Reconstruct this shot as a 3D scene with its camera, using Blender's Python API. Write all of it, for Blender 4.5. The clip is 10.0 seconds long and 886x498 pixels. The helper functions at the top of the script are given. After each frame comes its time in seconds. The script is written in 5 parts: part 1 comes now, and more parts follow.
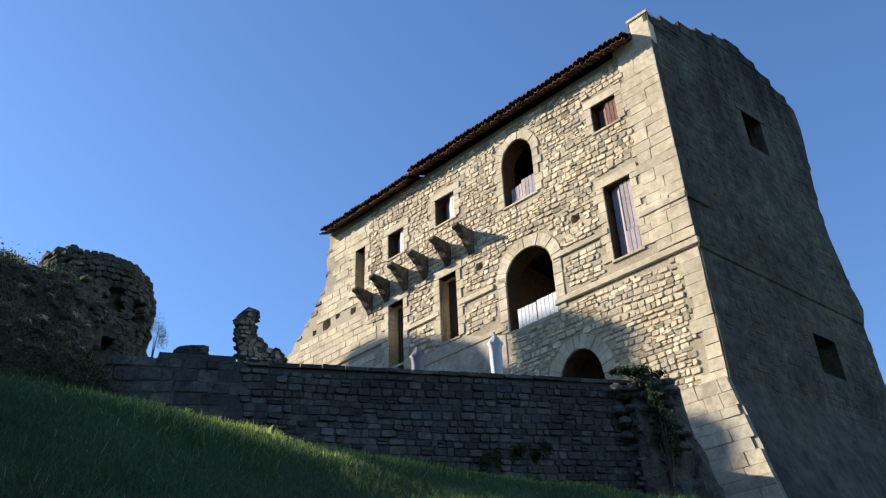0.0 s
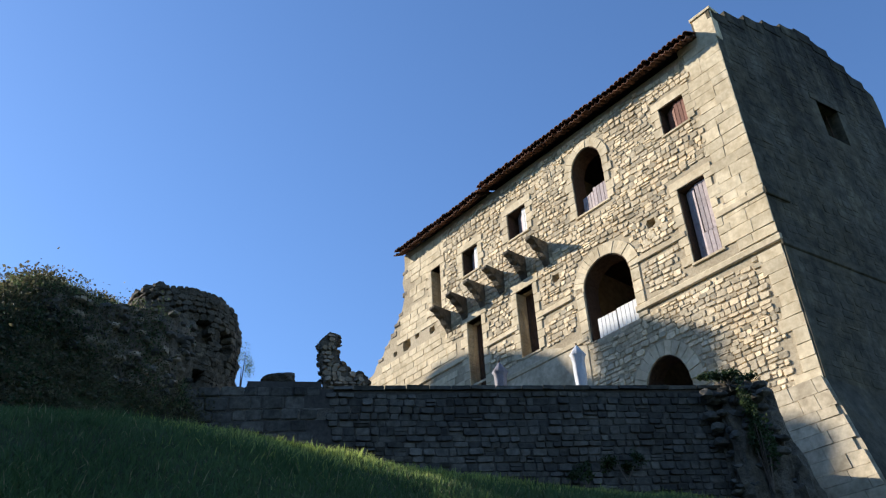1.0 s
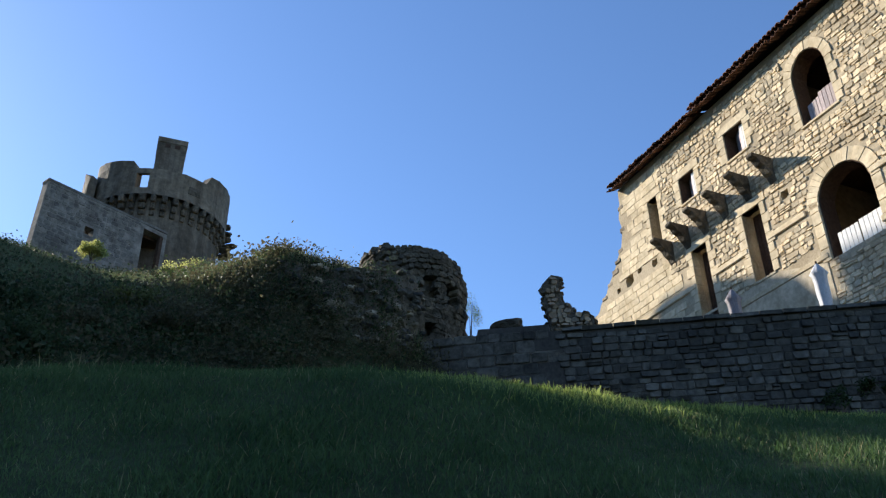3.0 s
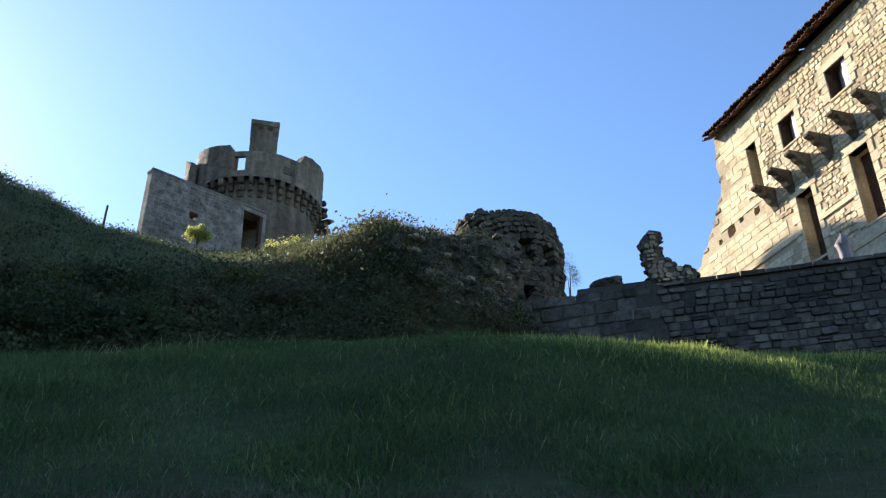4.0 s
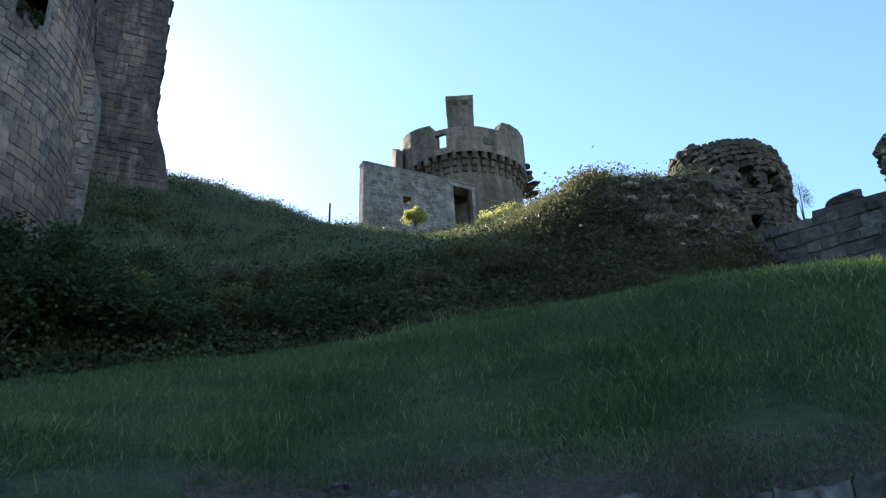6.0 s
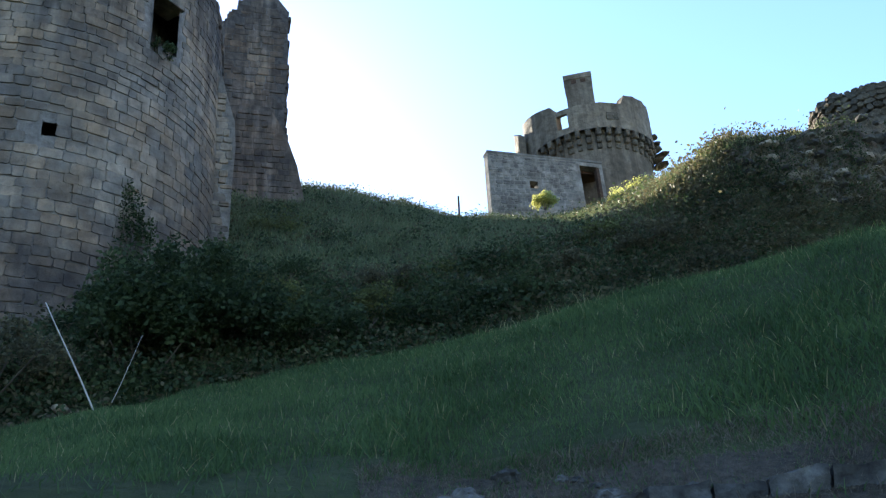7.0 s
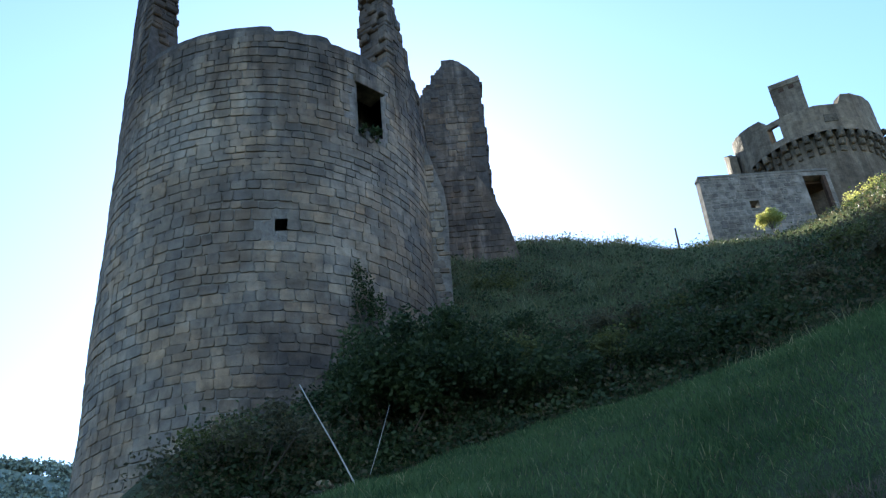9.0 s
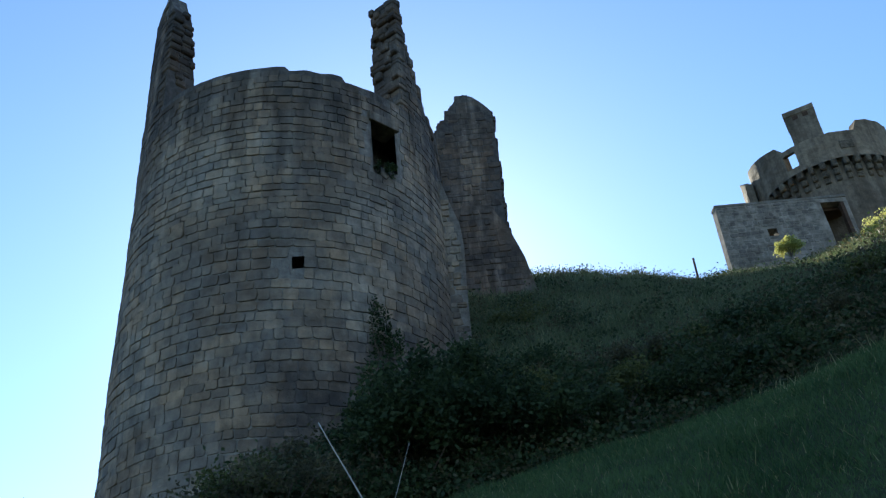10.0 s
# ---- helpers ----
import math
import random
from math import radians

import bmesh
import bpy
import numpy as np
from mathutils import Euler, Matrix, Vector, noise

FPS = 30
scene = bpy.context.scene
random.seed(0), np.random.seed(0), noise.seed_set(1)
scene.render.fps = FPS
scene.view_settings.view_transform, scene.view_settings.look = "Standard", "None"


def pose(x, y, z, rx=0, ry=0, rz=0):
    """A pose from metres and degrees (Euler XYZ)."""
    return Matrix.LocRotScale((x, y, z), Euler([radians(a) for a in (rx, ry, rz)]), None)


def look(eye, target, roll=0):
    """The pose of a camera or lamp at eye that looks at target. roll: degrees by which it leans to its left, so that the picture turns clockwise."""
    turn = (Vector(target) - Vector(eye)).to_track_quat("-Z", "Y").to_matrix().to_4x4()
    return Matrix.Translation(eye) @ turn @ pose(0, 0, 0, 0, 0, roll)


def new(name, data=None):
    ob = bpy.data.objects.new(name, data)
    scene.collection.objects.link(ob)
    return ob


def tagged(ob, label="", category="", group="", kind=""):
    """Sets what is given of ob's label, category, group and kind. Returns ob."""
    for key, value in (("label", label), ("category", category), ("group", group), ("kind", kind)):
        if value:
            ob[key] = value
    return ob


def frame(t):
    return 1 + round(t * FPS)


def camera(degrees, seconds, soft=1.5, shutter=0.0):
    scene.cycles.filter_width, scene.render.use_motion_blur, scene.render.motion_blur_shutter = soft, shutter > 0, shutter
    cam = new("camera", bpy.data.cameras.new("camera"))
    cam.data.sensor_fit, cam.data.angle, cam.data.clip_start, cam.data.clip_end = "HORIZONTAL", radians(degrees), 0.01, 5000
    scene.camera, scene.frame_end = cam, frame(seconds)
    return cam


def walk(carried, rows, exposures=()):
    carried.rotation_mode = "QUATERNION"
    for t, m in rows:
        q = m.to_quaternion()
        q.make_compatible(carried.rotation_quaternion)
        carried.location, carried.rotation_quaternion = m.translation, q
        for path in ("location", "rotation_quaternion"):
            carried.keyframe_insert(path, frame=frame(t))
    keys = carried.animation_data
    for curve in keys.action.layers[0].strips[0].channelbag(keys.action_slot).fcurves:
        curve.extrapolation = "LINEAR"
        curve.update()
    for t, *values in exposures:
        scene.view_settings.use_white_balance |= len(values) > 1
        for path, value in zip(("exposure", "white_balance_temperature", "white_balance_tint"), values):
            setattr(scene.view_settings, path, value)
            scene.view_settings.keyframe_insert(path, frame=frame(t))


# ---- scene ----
from mathutils import geometry

E = 1.6  # height of the eye over the ground at its feet


def away(az, r):
    """A level offset r metres towards az, degrees clockwise from +y."""
    return Vector((math.sin(radians(az)) * r, math.cos(radians(az)) * r, 0))


def P(az, el, r):
    """The place r metres off in plan, seen from the first eye at azimuth az and elevation el."""
    return away(az, r) + Vector((0, 0, E + r * math.tan(radians(el))))


# ---- camera ----
cam = camera(54.9, 10.0, soft=1.25)
# seconds, yaw to the left, pitch, roll, x, y, z
ROWS = [
    (0.0, -0.00, 32.00, -2.37, 0.000, 0.000, 0.000),
    (0.5, 2.36, 32.47, -2.89, -0.031, 0.004, 0.007),
    (1.0, 5.74, 33.29, -2.99, -0.057, -0.019, 0.008),
    (1.5, 9.51, 33.61, -2.27, -0.078, -0.017, 0.021),
    (2.0, 14.11, 32.93, -1.54, -0.102, 0.005, 0.017),
    (2.5, 18.43, 31.49, -0.86, -0.112, 0.006, 0.012),
    (3.0, 22.58, 29.95, -0.65, -0.131, 0.021, 0.019),
    (4.5, 33.39, 26.88, -0.98, -0.134, -0.119, -0.015),
    (5.0, 37.23, 26.26, -1.33, -0.123, -0.179, -0.018),
    (5.5, 41.10, 25.89, -2.00, -0.133, -0.220, -0.024),
    (7.0, 55.39, 25.08, -4.18, -0.219, -0.311, -0.020),
    (7.5, 59.74, 26.04, -4.44, -0.270, -0.323, -0.004),
    (8.0, 64.14, 27.18, -4.68, -0.330, -0.334, 0.017),
    (8.5, 67.91, 28.52, -4.90, -0.370, -0.345, 0.013),
    (9.0, 71.17, 29.75, -5.19, -0.406, -0.357, 0.016),
    (9.5, 72.20, 30.88, -5.74, -0.431, -0.351, 0.022),
    (10.0, 72.20, 32.18, -5.82, -0.441, -0.348, 0.031),
]


def heading(yaw, pitch):
    a, b = radians(yaw), radians(pitch)
    return Vector((-math.sin(a) * math.cos(b), math.cos(a) * math.cos(b), math.sin(b)))


walk(cam, [(t, look((x, y, E + z), Vector((x, y, E + z)) + heading(yaw, pitch), roll)) for t, yaw, pitch, roll, x, y, z in ROWS],
     exposures=[(0.0, 0.84, 5750, 10), (2.5, 0.78, 5800, 10), (4.5, 1.5, 6300, 10), (5.5, 1.72, 6350, 10), (7.0, 2.02, 6300, 10), (7.5, 2.28, 6300, 11), (8.0, 2.38, 6250, 11), (9.0, 1.85, 6150, 8), (10.0, 1.2, 6000, 4)])

# ---- light ----
SUN_AZ, SUN_EL = -76.5, 28.4
world = bpy.data.worlds.new("sky")
scene.world = world
world.use_nodes = True
wn = world.node_tree.nodes
sky = wn.new("ShaderNodeTexSky")
sky.sky_type, sky.sun_disc = "NISHITA", False
sky.sun_elevation, sky.sun_rotation = radians(SUN_EL), radians(SUN_AZ)
sky.altitude, sky.air_density, sky.dust_density, sky.ozone_density = 300, 1.0, 0.3, 4.5
wn["Background"].inputs["Strength"].default_value = 0.115
world.node_tree.links.new(sky.outputs["Color"], wn["Background"].inputs["Color"])
sun = new("sun", bpy.data.lights.new("sun", "SUN"))
sun.data.energy, sun.data.angle, sun.data.color = 5.0, radians(0.6), (1.0, 0.87, 0.68)
sun.matrix_world = look(away(SUN_AZ, 100) + Vector((0, 0, 100 * math.tan(radians(SUN_EL)))), (0, 0, 0))


# ---- materials ----
def surface(name, low, high, fine=6.0, coarse=0.5, stain=(0.5, 0.5, 0.5), stained=0.5, rough=0.9, relief=0.4, depth=0.03, jitter=0.35, streak=0.0, tint=None, patch=None, crown=None, blot=None):
    """A weathered mineral or wooden surface: grain between two colours, stains at a larger scale, and a tone of its own for each piece."""
    m = bpy.data.materials.new(name)
    m.use_nodes = True
    n, k = m.node_tree.nodes, m.node_tree.links.new
    bsdf = n["Principled BSDF"]
    bsdf.inputs["Roughness"].default_value = rough
    bsdf.inputs["Specular IOR Level"].default_value = 0.2
    geo, info = n.new("ShaderNodeNewGeometry"), n.new("ShaderNodeObjectInfo")
    own = n.new("ShaderNodeMath")
    own.operation = "ADD"
    k(geo.outputs["Random Per Island"], own.inputs[0]), k(info.outputs["Random"], own.inputs[1])
    frac = n.new("ShaderNodeMath")
    frac.operation = "FRACT"
    k(own.outputs[0], frac.inputs[0])

    def grain(scale, detail, stretch=(1, 1, 1)):
        mp, t = n.new("ShaderNodeMapping"), n.new("ShaderNodeTexNoise")
        mp.inputs["Scale"].default_value = stretch
        k(geo.outputs["Position"], mp.inputs["Vector"]), k(mp.outputs[0], t.inputs["Vector"])
        t.inputs["Scale"].default_value, t.inputs["Detail"].default_value, t.inputs["Roughness"].default_value = scale, detail, 0.65
        return t.outputs["Fac"]

    def ramp(fac, a, b, pa=0.3, pb=0.7):
        r = n.new("ShaderNodeValToRGB")
        r.color_ramp.elements[0].position, r.color_ramp.elements[1].position = pa, pb
        r.color_ramp.elements[0].color, r.color_ramp.elements[1].color = (*a, 1), (*b, 1)
        k(fac, r.inputs["Fac"])
        return r.outputs["Color"]

    def mixed(mode, fac, a, b):
        x = n.new("ShaderNodeMix")
        x.data_type, x.blend_type = "RGBA", mode
        x.inputs["Factor"].default_value = fac
        k(a, x.inputs["A"]), k(b, x.inputs["B"])
        return x.outputs["Result"]

    g1, g2 = grain(fine, 8), grain(coarse, 5)
    colour = ramp(g1, low, high)
    if jitter:
        piece = ramp(frac.outputs[0], (1 - jitter,) * 3, tint or (1 + jitter * 0.7, 1 + jitter * 0.6, 1 + jitter * 0.45), 0, 1)
        colour = mixed("MULTIPLY", 1.0, colour, piece)
    colour = mixed("MULTIPLY", stained, colour, ramp(g2, stain, (1, 1, 1), 0.38, 0.6))
    if patch:
        warm = ramp(grain(0.75, 4), (1, 1, 1), patch, 0.45, 0.6)
        colour = mixed("MULTIPLY", 1.0, colour, warm)
    if streak:
        colour = mixed("MULTIPLY", streak, colour, ramp(grain(1.9, 6, (1, 1, 0.07)), (0.22, 0.22, 0.22), (1, 1, 1), 0.4, 0.58))
    if crown:
        # black lichen runs that start at the wall's old top and thin out below it
        apart, run = n.new("ShaderNodeSeparateXYZ"), n.new("ShaderNodeMapRange")
        k(geo.outputs["Position"], apart.inputs[0]), k(apart.outputs["Z"], run.inputs["Value"])
        run.inputs["From Min"].default_value, run.inputs["From Max"].default_value = crown
        run.inputs["To Min"].default_value, run.inputs["To Max"].default_value = -0.3, 0.13
        total = n.new("ShaderNodeMath")
        total.operation = "ADD"
        k(grain(1.3, 5, (1, 1, 0.09)), total.inputs[0]), k(run.outputs[0], total.inputs[1])
        colour = mixed("MULTIPLY", 0.75, colour, ramp(total.outputs[0], (1, 1, 1), (0.22, 0.22, 0.24), 0.45, 0.62))
    if blot:
        away_from, part_of = n.new("ShaderNodeVectorMath"), n.new("ShaderNodeMath")
        away_from.operation, part_of.operation = "DISTANCE", "MULTIPLY_ADD"
        away_from.inputs[1].default_value = blot[0]
        k(geo.outputs["Position"], away_from.inputs[0])
        k(away_from.outputs["Value"], part_of.inputs[0])
        part_of.inputs[1].default_value = 0.5 / blot[1]
        k(grain(1.1, 6), part_of.inputs[2])
        colour = mixed("MULTIPLY", 0.85, colour, ramp(part_of.outputs[0], (0.34, 0.33, 0.36), (1, 1, 1), 0.72, 1.0))
    k(colour, bsdf.inputs["Base Color"])
    if relief:
        bump = n.new("ShaderNodeBump")
        bump.inputs["Strength"].default_value, bump.inputs["Distance"].default_value = relief, depth
        k(g1, bump.inputs["Height"]), k(bump.outputs[0], bsdf.inputs["Normal"])
    return m


def leafy(name, low, high, through_light=0.45):
    """Foliage or grass: a tone for each blade or leaf, with light passing through."""
    m = bpy.data.materials.new(name)
    m.use_nodes = True
    n, k = m.node_tree.nodes, m.node_tree.links.new
    bsdf = n["Principled BSDF"]
    bsdf.inputs["Roughness"].default_value = 0.6
    bsdf.inputs["Specular IOR Level"].default_value = 0.25
    geo, r, t = n.new("ShaderNodeNewGeometry"), n.new("ShaderNodeValToRGB"), n.new("ShaderNodeTexNoise")
    t.inputs["Scale"].default_value = 0.8
    k(geo.outputs["Position"], t.inputs["Vector"])
    add = n.new("ShaderNodeMath")
    add.operation = "MULTIPLY_ADD"
    add.inputs[1].default_value = 0.6
    k(geo.outputs["Random Per Island"], add.inputs[0])
    half = n.new("ShaderNodeMath")
    half.operation = "MULTIPLY_ADD"
    half.inputs[1].default_value, half.inputs[2].default_value = 1.2, -0.4
    k(t.outputs["Fac"], half.inputs[0]), k(half.outputs[0], add.inputs[2])
    r.color_ramp.elements[0].color, r.color_ramp.elements[1].color = (*low, 1), (*high, 1)
    k(add.outputs[0], r.inputs["Fac"])
    k(r.outputs["Color"], bsdf.inputs["Base Color"])
    tr, mix = n.new("ShaderNodeBsdfTranslucent"), n.new("ShaderNodeMixShader")
    k(r.outputs["Color"], tr.inputs["Color"])
    mix.inputs[0].default_value = through_light
    k(bsdf.outputs[0], mix.inputs[1]), k(tr.outputs[0], mix.inputs[2]), k(mix.outputs[0], n["Material Output"].inputs["Surface"])
    return m


RUBBLE = surface("warm rubble limestone", (0.5, 0.4, 0.26), (0.86, 0.75, 0.54), 7, 0.5, (0.66, 0.6, 0.52), 0.5, relief=0.6, jitter=0.4)
MORTAR = surface("sandy mortar", (0.36, 0.29, 0.19), (0.58, 0.49, 0.34), 12, 0.6, (0.6, 0.57, 0.52), 0.6, jitter=0)
ASHLAR = surface("dressed sandstone", (0.58, 0.47, 0.3), (0.86, 0.74, 0.52), 4, 0.6, (0.56, 0.53, 0.48), 0.6, relief=0.4, depth=0.02, jitter=0.13, streak=0.12)
PLASTER = surface("worn lime render", (0.44, 0.37, 0.26), (0.7, 0.6, 0.43), 4, 0.5, (0.55, 0.52, 0.48), 0.6, relief=0.4, jitter=0.12)
# grey render, its colour darkened far below the front's for the gable's shade
GABLE = surface("weathered grey render darkened for shade", (0.06, 0.053, 0.038), (0.17, 0.153, 0.113), 2.6, 0.35, (0.45, 0.43, 0.4), 0.85, relief=0.8, depth=0.06, jitter=0.14, streak=0.3, patch=(1.2, 1.14, 1.0), crown=(19.0, 27.0))
GREYSTONE = surface("grey wall stone", (0.05, 0.047, 0.042), (0.17, 0.16, 0.14), 7, 0.5, (0.5, 0.5, 0.52), 0.7, relief=0.7, jitter=0.45)
DARKMORTAR = surface("dark joint", (0.05, 0.045, 0.04), (0.1, 0.09, 0.08), 10, 0.5, jitter=0)
TOWERSTONE = surface("tower block stone", (0.155, 0.136, 0.117), (0.39, 0.342, 0.29), 2.8, 0.25, (0.42, 0.41, 0.43), 0.8, relief=1.0, depth=0.06, jitter=0.24, streak=0.3, tint=(1.25, 1.14, 1.0), patch=(1.12, 1.0, 0.88), crown=(11.0, 18.6), blot=(tuple(P(-80.6, 22.3, 17.6)), 2.4))
TOWERCORE = surface("tower joint", (0.13, 0.115, 0.1), (0.33, 0.29, 0.25), 5, 0.3, jitter=0, streak=0.3, relief=1.0, depth=0.06, crown=(11.0, 18.6), blot=(tuple(P(-80.6, 22.3, 17.6)), 2.4))
RUIN = surface("ruined rubble core", (0.07, 0.06, 0.045), (0.21, 0.18, 0.135), 5, 0.7, (0.4, 0.38, 0.36), 0.7, relief=1.0, depth=0.12, jitter=0.3)
RAGGED = surface("weathered broken stone", (0.2, 0.165, 0.12), (0.42, 0.36, 0.27), 6, 0.6, (0.5, 0.5, 0.5), 0.6, relief=0.8, depth=0.05, jitter=0.35)
DONJON = surface("keep stone", (0.14, 0.118, 0.09), (0.285, 0.24, 0.18), 2.6, 0.4, (0.5, 0.48, 0.46), 0.7, relief=0.9, depth=0.1, jitter=0.3, streak=0.45)
ANNEX = surface("patchy annex render", (0.1, 0.094, 0.083), (0.27, 0.252, 0.225), 2.2, 1.2, (0.5, 0.48, 0.46), 0.6, relief=0.6, depth=0.06, jitter=0.3)
TILE = surface("terracotta tile", (0.1, 0.05, 0.035), (0.25, 0.13, 0.085), 9, 1.5, (0.4, 0.38, 0.36), 0.7, jitter=0.45)
WOOD = surface("dark stained wood", (0.05, 0.03, 0.02), (0.12, 0.075, 0.05), 9, 1, jitter=0.2)
REDWOOD = surface("red brown shutter paint", (0.2, 0.09, 0.06), (0.34, 0.17, 0.12), 9, 2, (0.6, 0.6, 0.6), 0.5, rough=0.7, relief=0.2, jitter=0.2)
PALEWOOD = surface("faded mauve shutter paint", (0.36, 0.29, 0.29), (0.55, 0.47, 0.46), 9, 2, (0.6, 0.6, 0.6), 0.4, rough=0.7, relief=0.2, jitter=0.2)
WHITEWOOD = surface("white shutter paint", (0.66, 0.65, 0.63), (0.84, 0.83, 0.8), 9, 2, (0.8, 0.8, 0.8), 0.4, rough=0.6, relief=0.1, jitter=0.08)
# white cloth greyed in its colour to stand for shade on the parasol
CANVAS = surface("white parasol canvas greyed for shade", (0.42, 0.43, 0.46), (0.56, 0.57, 0.6), 20, 3, (0.8, 0.8, 0.82), 0.4, rough=0.85, relief=0.2, jitter=0)
# darker still, for the parasol that stands deeper in shade
GREYCANVAS = surface("shade-grey parasol canvas", (0.22, 0.2, 0.22), (0.32, 0.3, 0.32), 20, 3, rough=0.85, relief=0.2, jitter=0)
EARTH = surface("grassy earth", (0.03, 0.042, 0.016), (0.075, 0.09, 0.035), 6, 0.4, (0.5, 0.5, 0.4), 0.5, relief=1.0, depth=0.1, jitter=0)
DRYEARTH = surface("dry earth and straw", (0.035, 0.03, 0.023), (0.115, 0.095, 0.07), 16, 1, (0.5, 0.5, 0.45), 0.7, relief=1.0, depth=0.06, jitter=0.3)
POLE = surface("bleached pole", (0.34, 0.31, 0.28), (0.5, 0.47, 0.43), 14, 2, jitter=0, relief=0.1)
BARK = surface("grey bark", (0.08, 0.06, 0.045), (0.16, 0.13, 0.1), 14, 2, jitter=0)
# woodland colour paled and greyed to stand for haze in the distance
HAZEWOOD = surface("far woodland paled for haze", (0.2, 0.26, 0.23), (0.3, 0.36, 0.32), 0.2, 0.02, jitter=0.3, relief=0)
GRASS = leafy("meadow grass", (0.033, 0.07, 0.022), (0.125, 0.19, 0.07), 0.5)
# lit copy of the meadow grass: sunlight on the brow put into the colour
SUNLITGRASS = leafy("brow grass with sunlight in its colour", (0.13, 0.19, 0.035), (0.46, 0.52, 0.15), 0.65)
HILLGRASS = leafy("rough hill grass", (0.06, 0.088, 0.04), (0.19, 0.215, 0.11), 0.45)
STRAW = leafy("flattened straw", (0.07, 0.06, 0.045), (0.24, 0.2, 0.145), 0.3)
LICHEN = surface("lichened kerb stone", (0.035, 0.033, 0.03), (0.2, 0.195, 0.18), 9, 3.0, (0.3, 0.3, 0.3), 0.85, relief=1.0, depth=0.03, jitter=0.25)
DRYGRASS = leafy("dry grass", (0.14, 0.13, 0.05), (0.42, 0.38, 0.2))
LEAF = leafy("bramble leaves", (0.018, 0.034, 0.014), (0.078, 0.108, 0.042))
OLIVE = leafy("olive bush leaves", (0.04, 0.055, 0.018), (0.17, 0.18, 0.06))
# leaf colour and translucency raised to stand for sun behind the plants
BACKLIT = leafy("yellow green leaves brightened as backlit", (0.25, 0.27, 0.06), (0.58, 0.57, 0.2), 0.66)
BROWNLEAF = leafy("brown undergrowth", (0.05, 0.048, 0.027), (0.155, 0.14, 0.075))
FLOOR = surface("terrace gravel", (0.2, 0.18, 0.15), (0.34, 0.3, 0.25), 12, 0.6, jitter=0)


# ---- mesh helpers ----
def mesh_from(name, verts, faces, material, smooth=False):
    me = bpy.data.meshes.new(name)
    me.from_pydata([tuple(v) for v in verts], [], faces)
    me.materials.append(material)
    if smooth:
        me.polygons.foreach_set("use_smooth", [True] * len(me.polygons))
    me.update()
    return me


def thing(name, label, category, kind="", group=""):
    return tagged(new(name), label, category, group, kind)


def solid(name, verts, faces, material, parent=None, label="", smooth=False):
    ob = new(name, mesh_from(name, verts, faces, material, smooth))
    if parent:
        ob.parent = parent
    if label:
        tagged(ob, label)
    return ob


def part(name, bm, material, parent, label="", smooth=False):
    me = bpy.data.meshes.new(name)
    bm.normal_update()
    bm.to_mesh(me)
    bm.free()
    me.materials.append(material)
    if smooth:
        me.polygons.foreach_set("use_smooth", [True] * len(me.polygons))
    ob = new(name, me)
    if parent:
        ob.parent = parent
    if label:
        tagged(ob, label)
    return ob


def frame_of(origin, az_u, az_n):
    """A wall's own axes: s along it, h above the eye, n out of its face."""
    u, n, o = away(az_u, 1), away(az_n, 1), Vector(origin)
    return lambda s, h, d=0.0: o + u * s + n * d + Vector((0, 0, E + h))


def plate(name, outer, holes, F, d0, d1, material, parent=None, label=""):
    """A slab between depths d0 and d1 with an outline and holes in (s, h)."""
    loops = [outer] + list(holes)
    flat = [p for loop in loops for p in loop]
    tris = geometry.tessellate_polygon([[Vector((a, b, 0)) for a, b in loop] for loop in loops])
    verts = [F(a, b, d1) for a, b in flat] + [F(a, b, d0) for a, b in flat]
    n, faces = len(flat), []
    for a, b, c in tris:
        faces += [(a, b, c), (n + c, n + b, n + a)]
    at = 0
    for loop in loops:
        m = len(loop)
        faces += [(at + i, at + (i + 1) % m, n + at + (i + 1) % m, n + at + i) for i in range(m)]
        at += m
    me = mesh_from(name, verts, faces, material)
    bm = bmesh.new()
    bm.from_mesh(me)
    bmesh.ops.recalc_face_normals(bm, faces=bm.faces)
    bpy.data.meshes.remove(me)
    return part(name, bm, material, parent, label)


def box(bm, F, s0, s1, h0, h1, d0, d1, bevel=0.0):
    vs = [bm.verts.new(F(s, h, d)) for d in (d0, d1) for h in (h0, h1) for s in (s0, s1)]
    new_faces = [bm.faces.new([vs[i] for i in q]) for q in ((0, 1, 3, 2), (4, 6, 7, 5), (0, 4, 5, 1), (2, 3, 7, 6), (0, 2, 6, 4), (1, 5, 7, 3))]
    bmesh.ops.recalc_face_normals(bm, faces=new_faces)
    if bevel:
        edges = list({e for f in new_faces for e in f.edges})
        bmesh.ops.bevel(bm, geom=edges, offset=bevel, segments=1, affect="EDGES")


def boxed(name, F, s0, s1, h0, h1, d0, d1, material, parent=None, label="", bevel=0.015):
    bm = bmesh.new()
    box(bm, F, s0, s1, h0, h1, d0, d1, bevel)
    return part(name, bm, material, parent, label)


def rect(s0, s1, h0, h1):
    return [(s0, h0), (s1, h0), (s1, h1), (s0, h1)]


def arch(s0, s1, h0, spring, top, n=10):
    """An opening with a segmental or round head."""
    mid, half = (s0 + s1) / 2, (s1 - s0) / 2
    head = [(mid + half * math.cos(math.pi * i / n), spring + (top - spring) * math.sin(math.pi * i / n)) for i in range(n + 1)]
    return [(s0, h0), (s1, h0)] + head


def inside(s, h, loop):
    hit = False
    for (a, b), (c, d) in zip(loop, loop[1:] + loop[:1]):
        if (b > h) != (d > h) and s < (c - a) * (h - b) / (d - b) + a:
            hit = not hit
    return hit


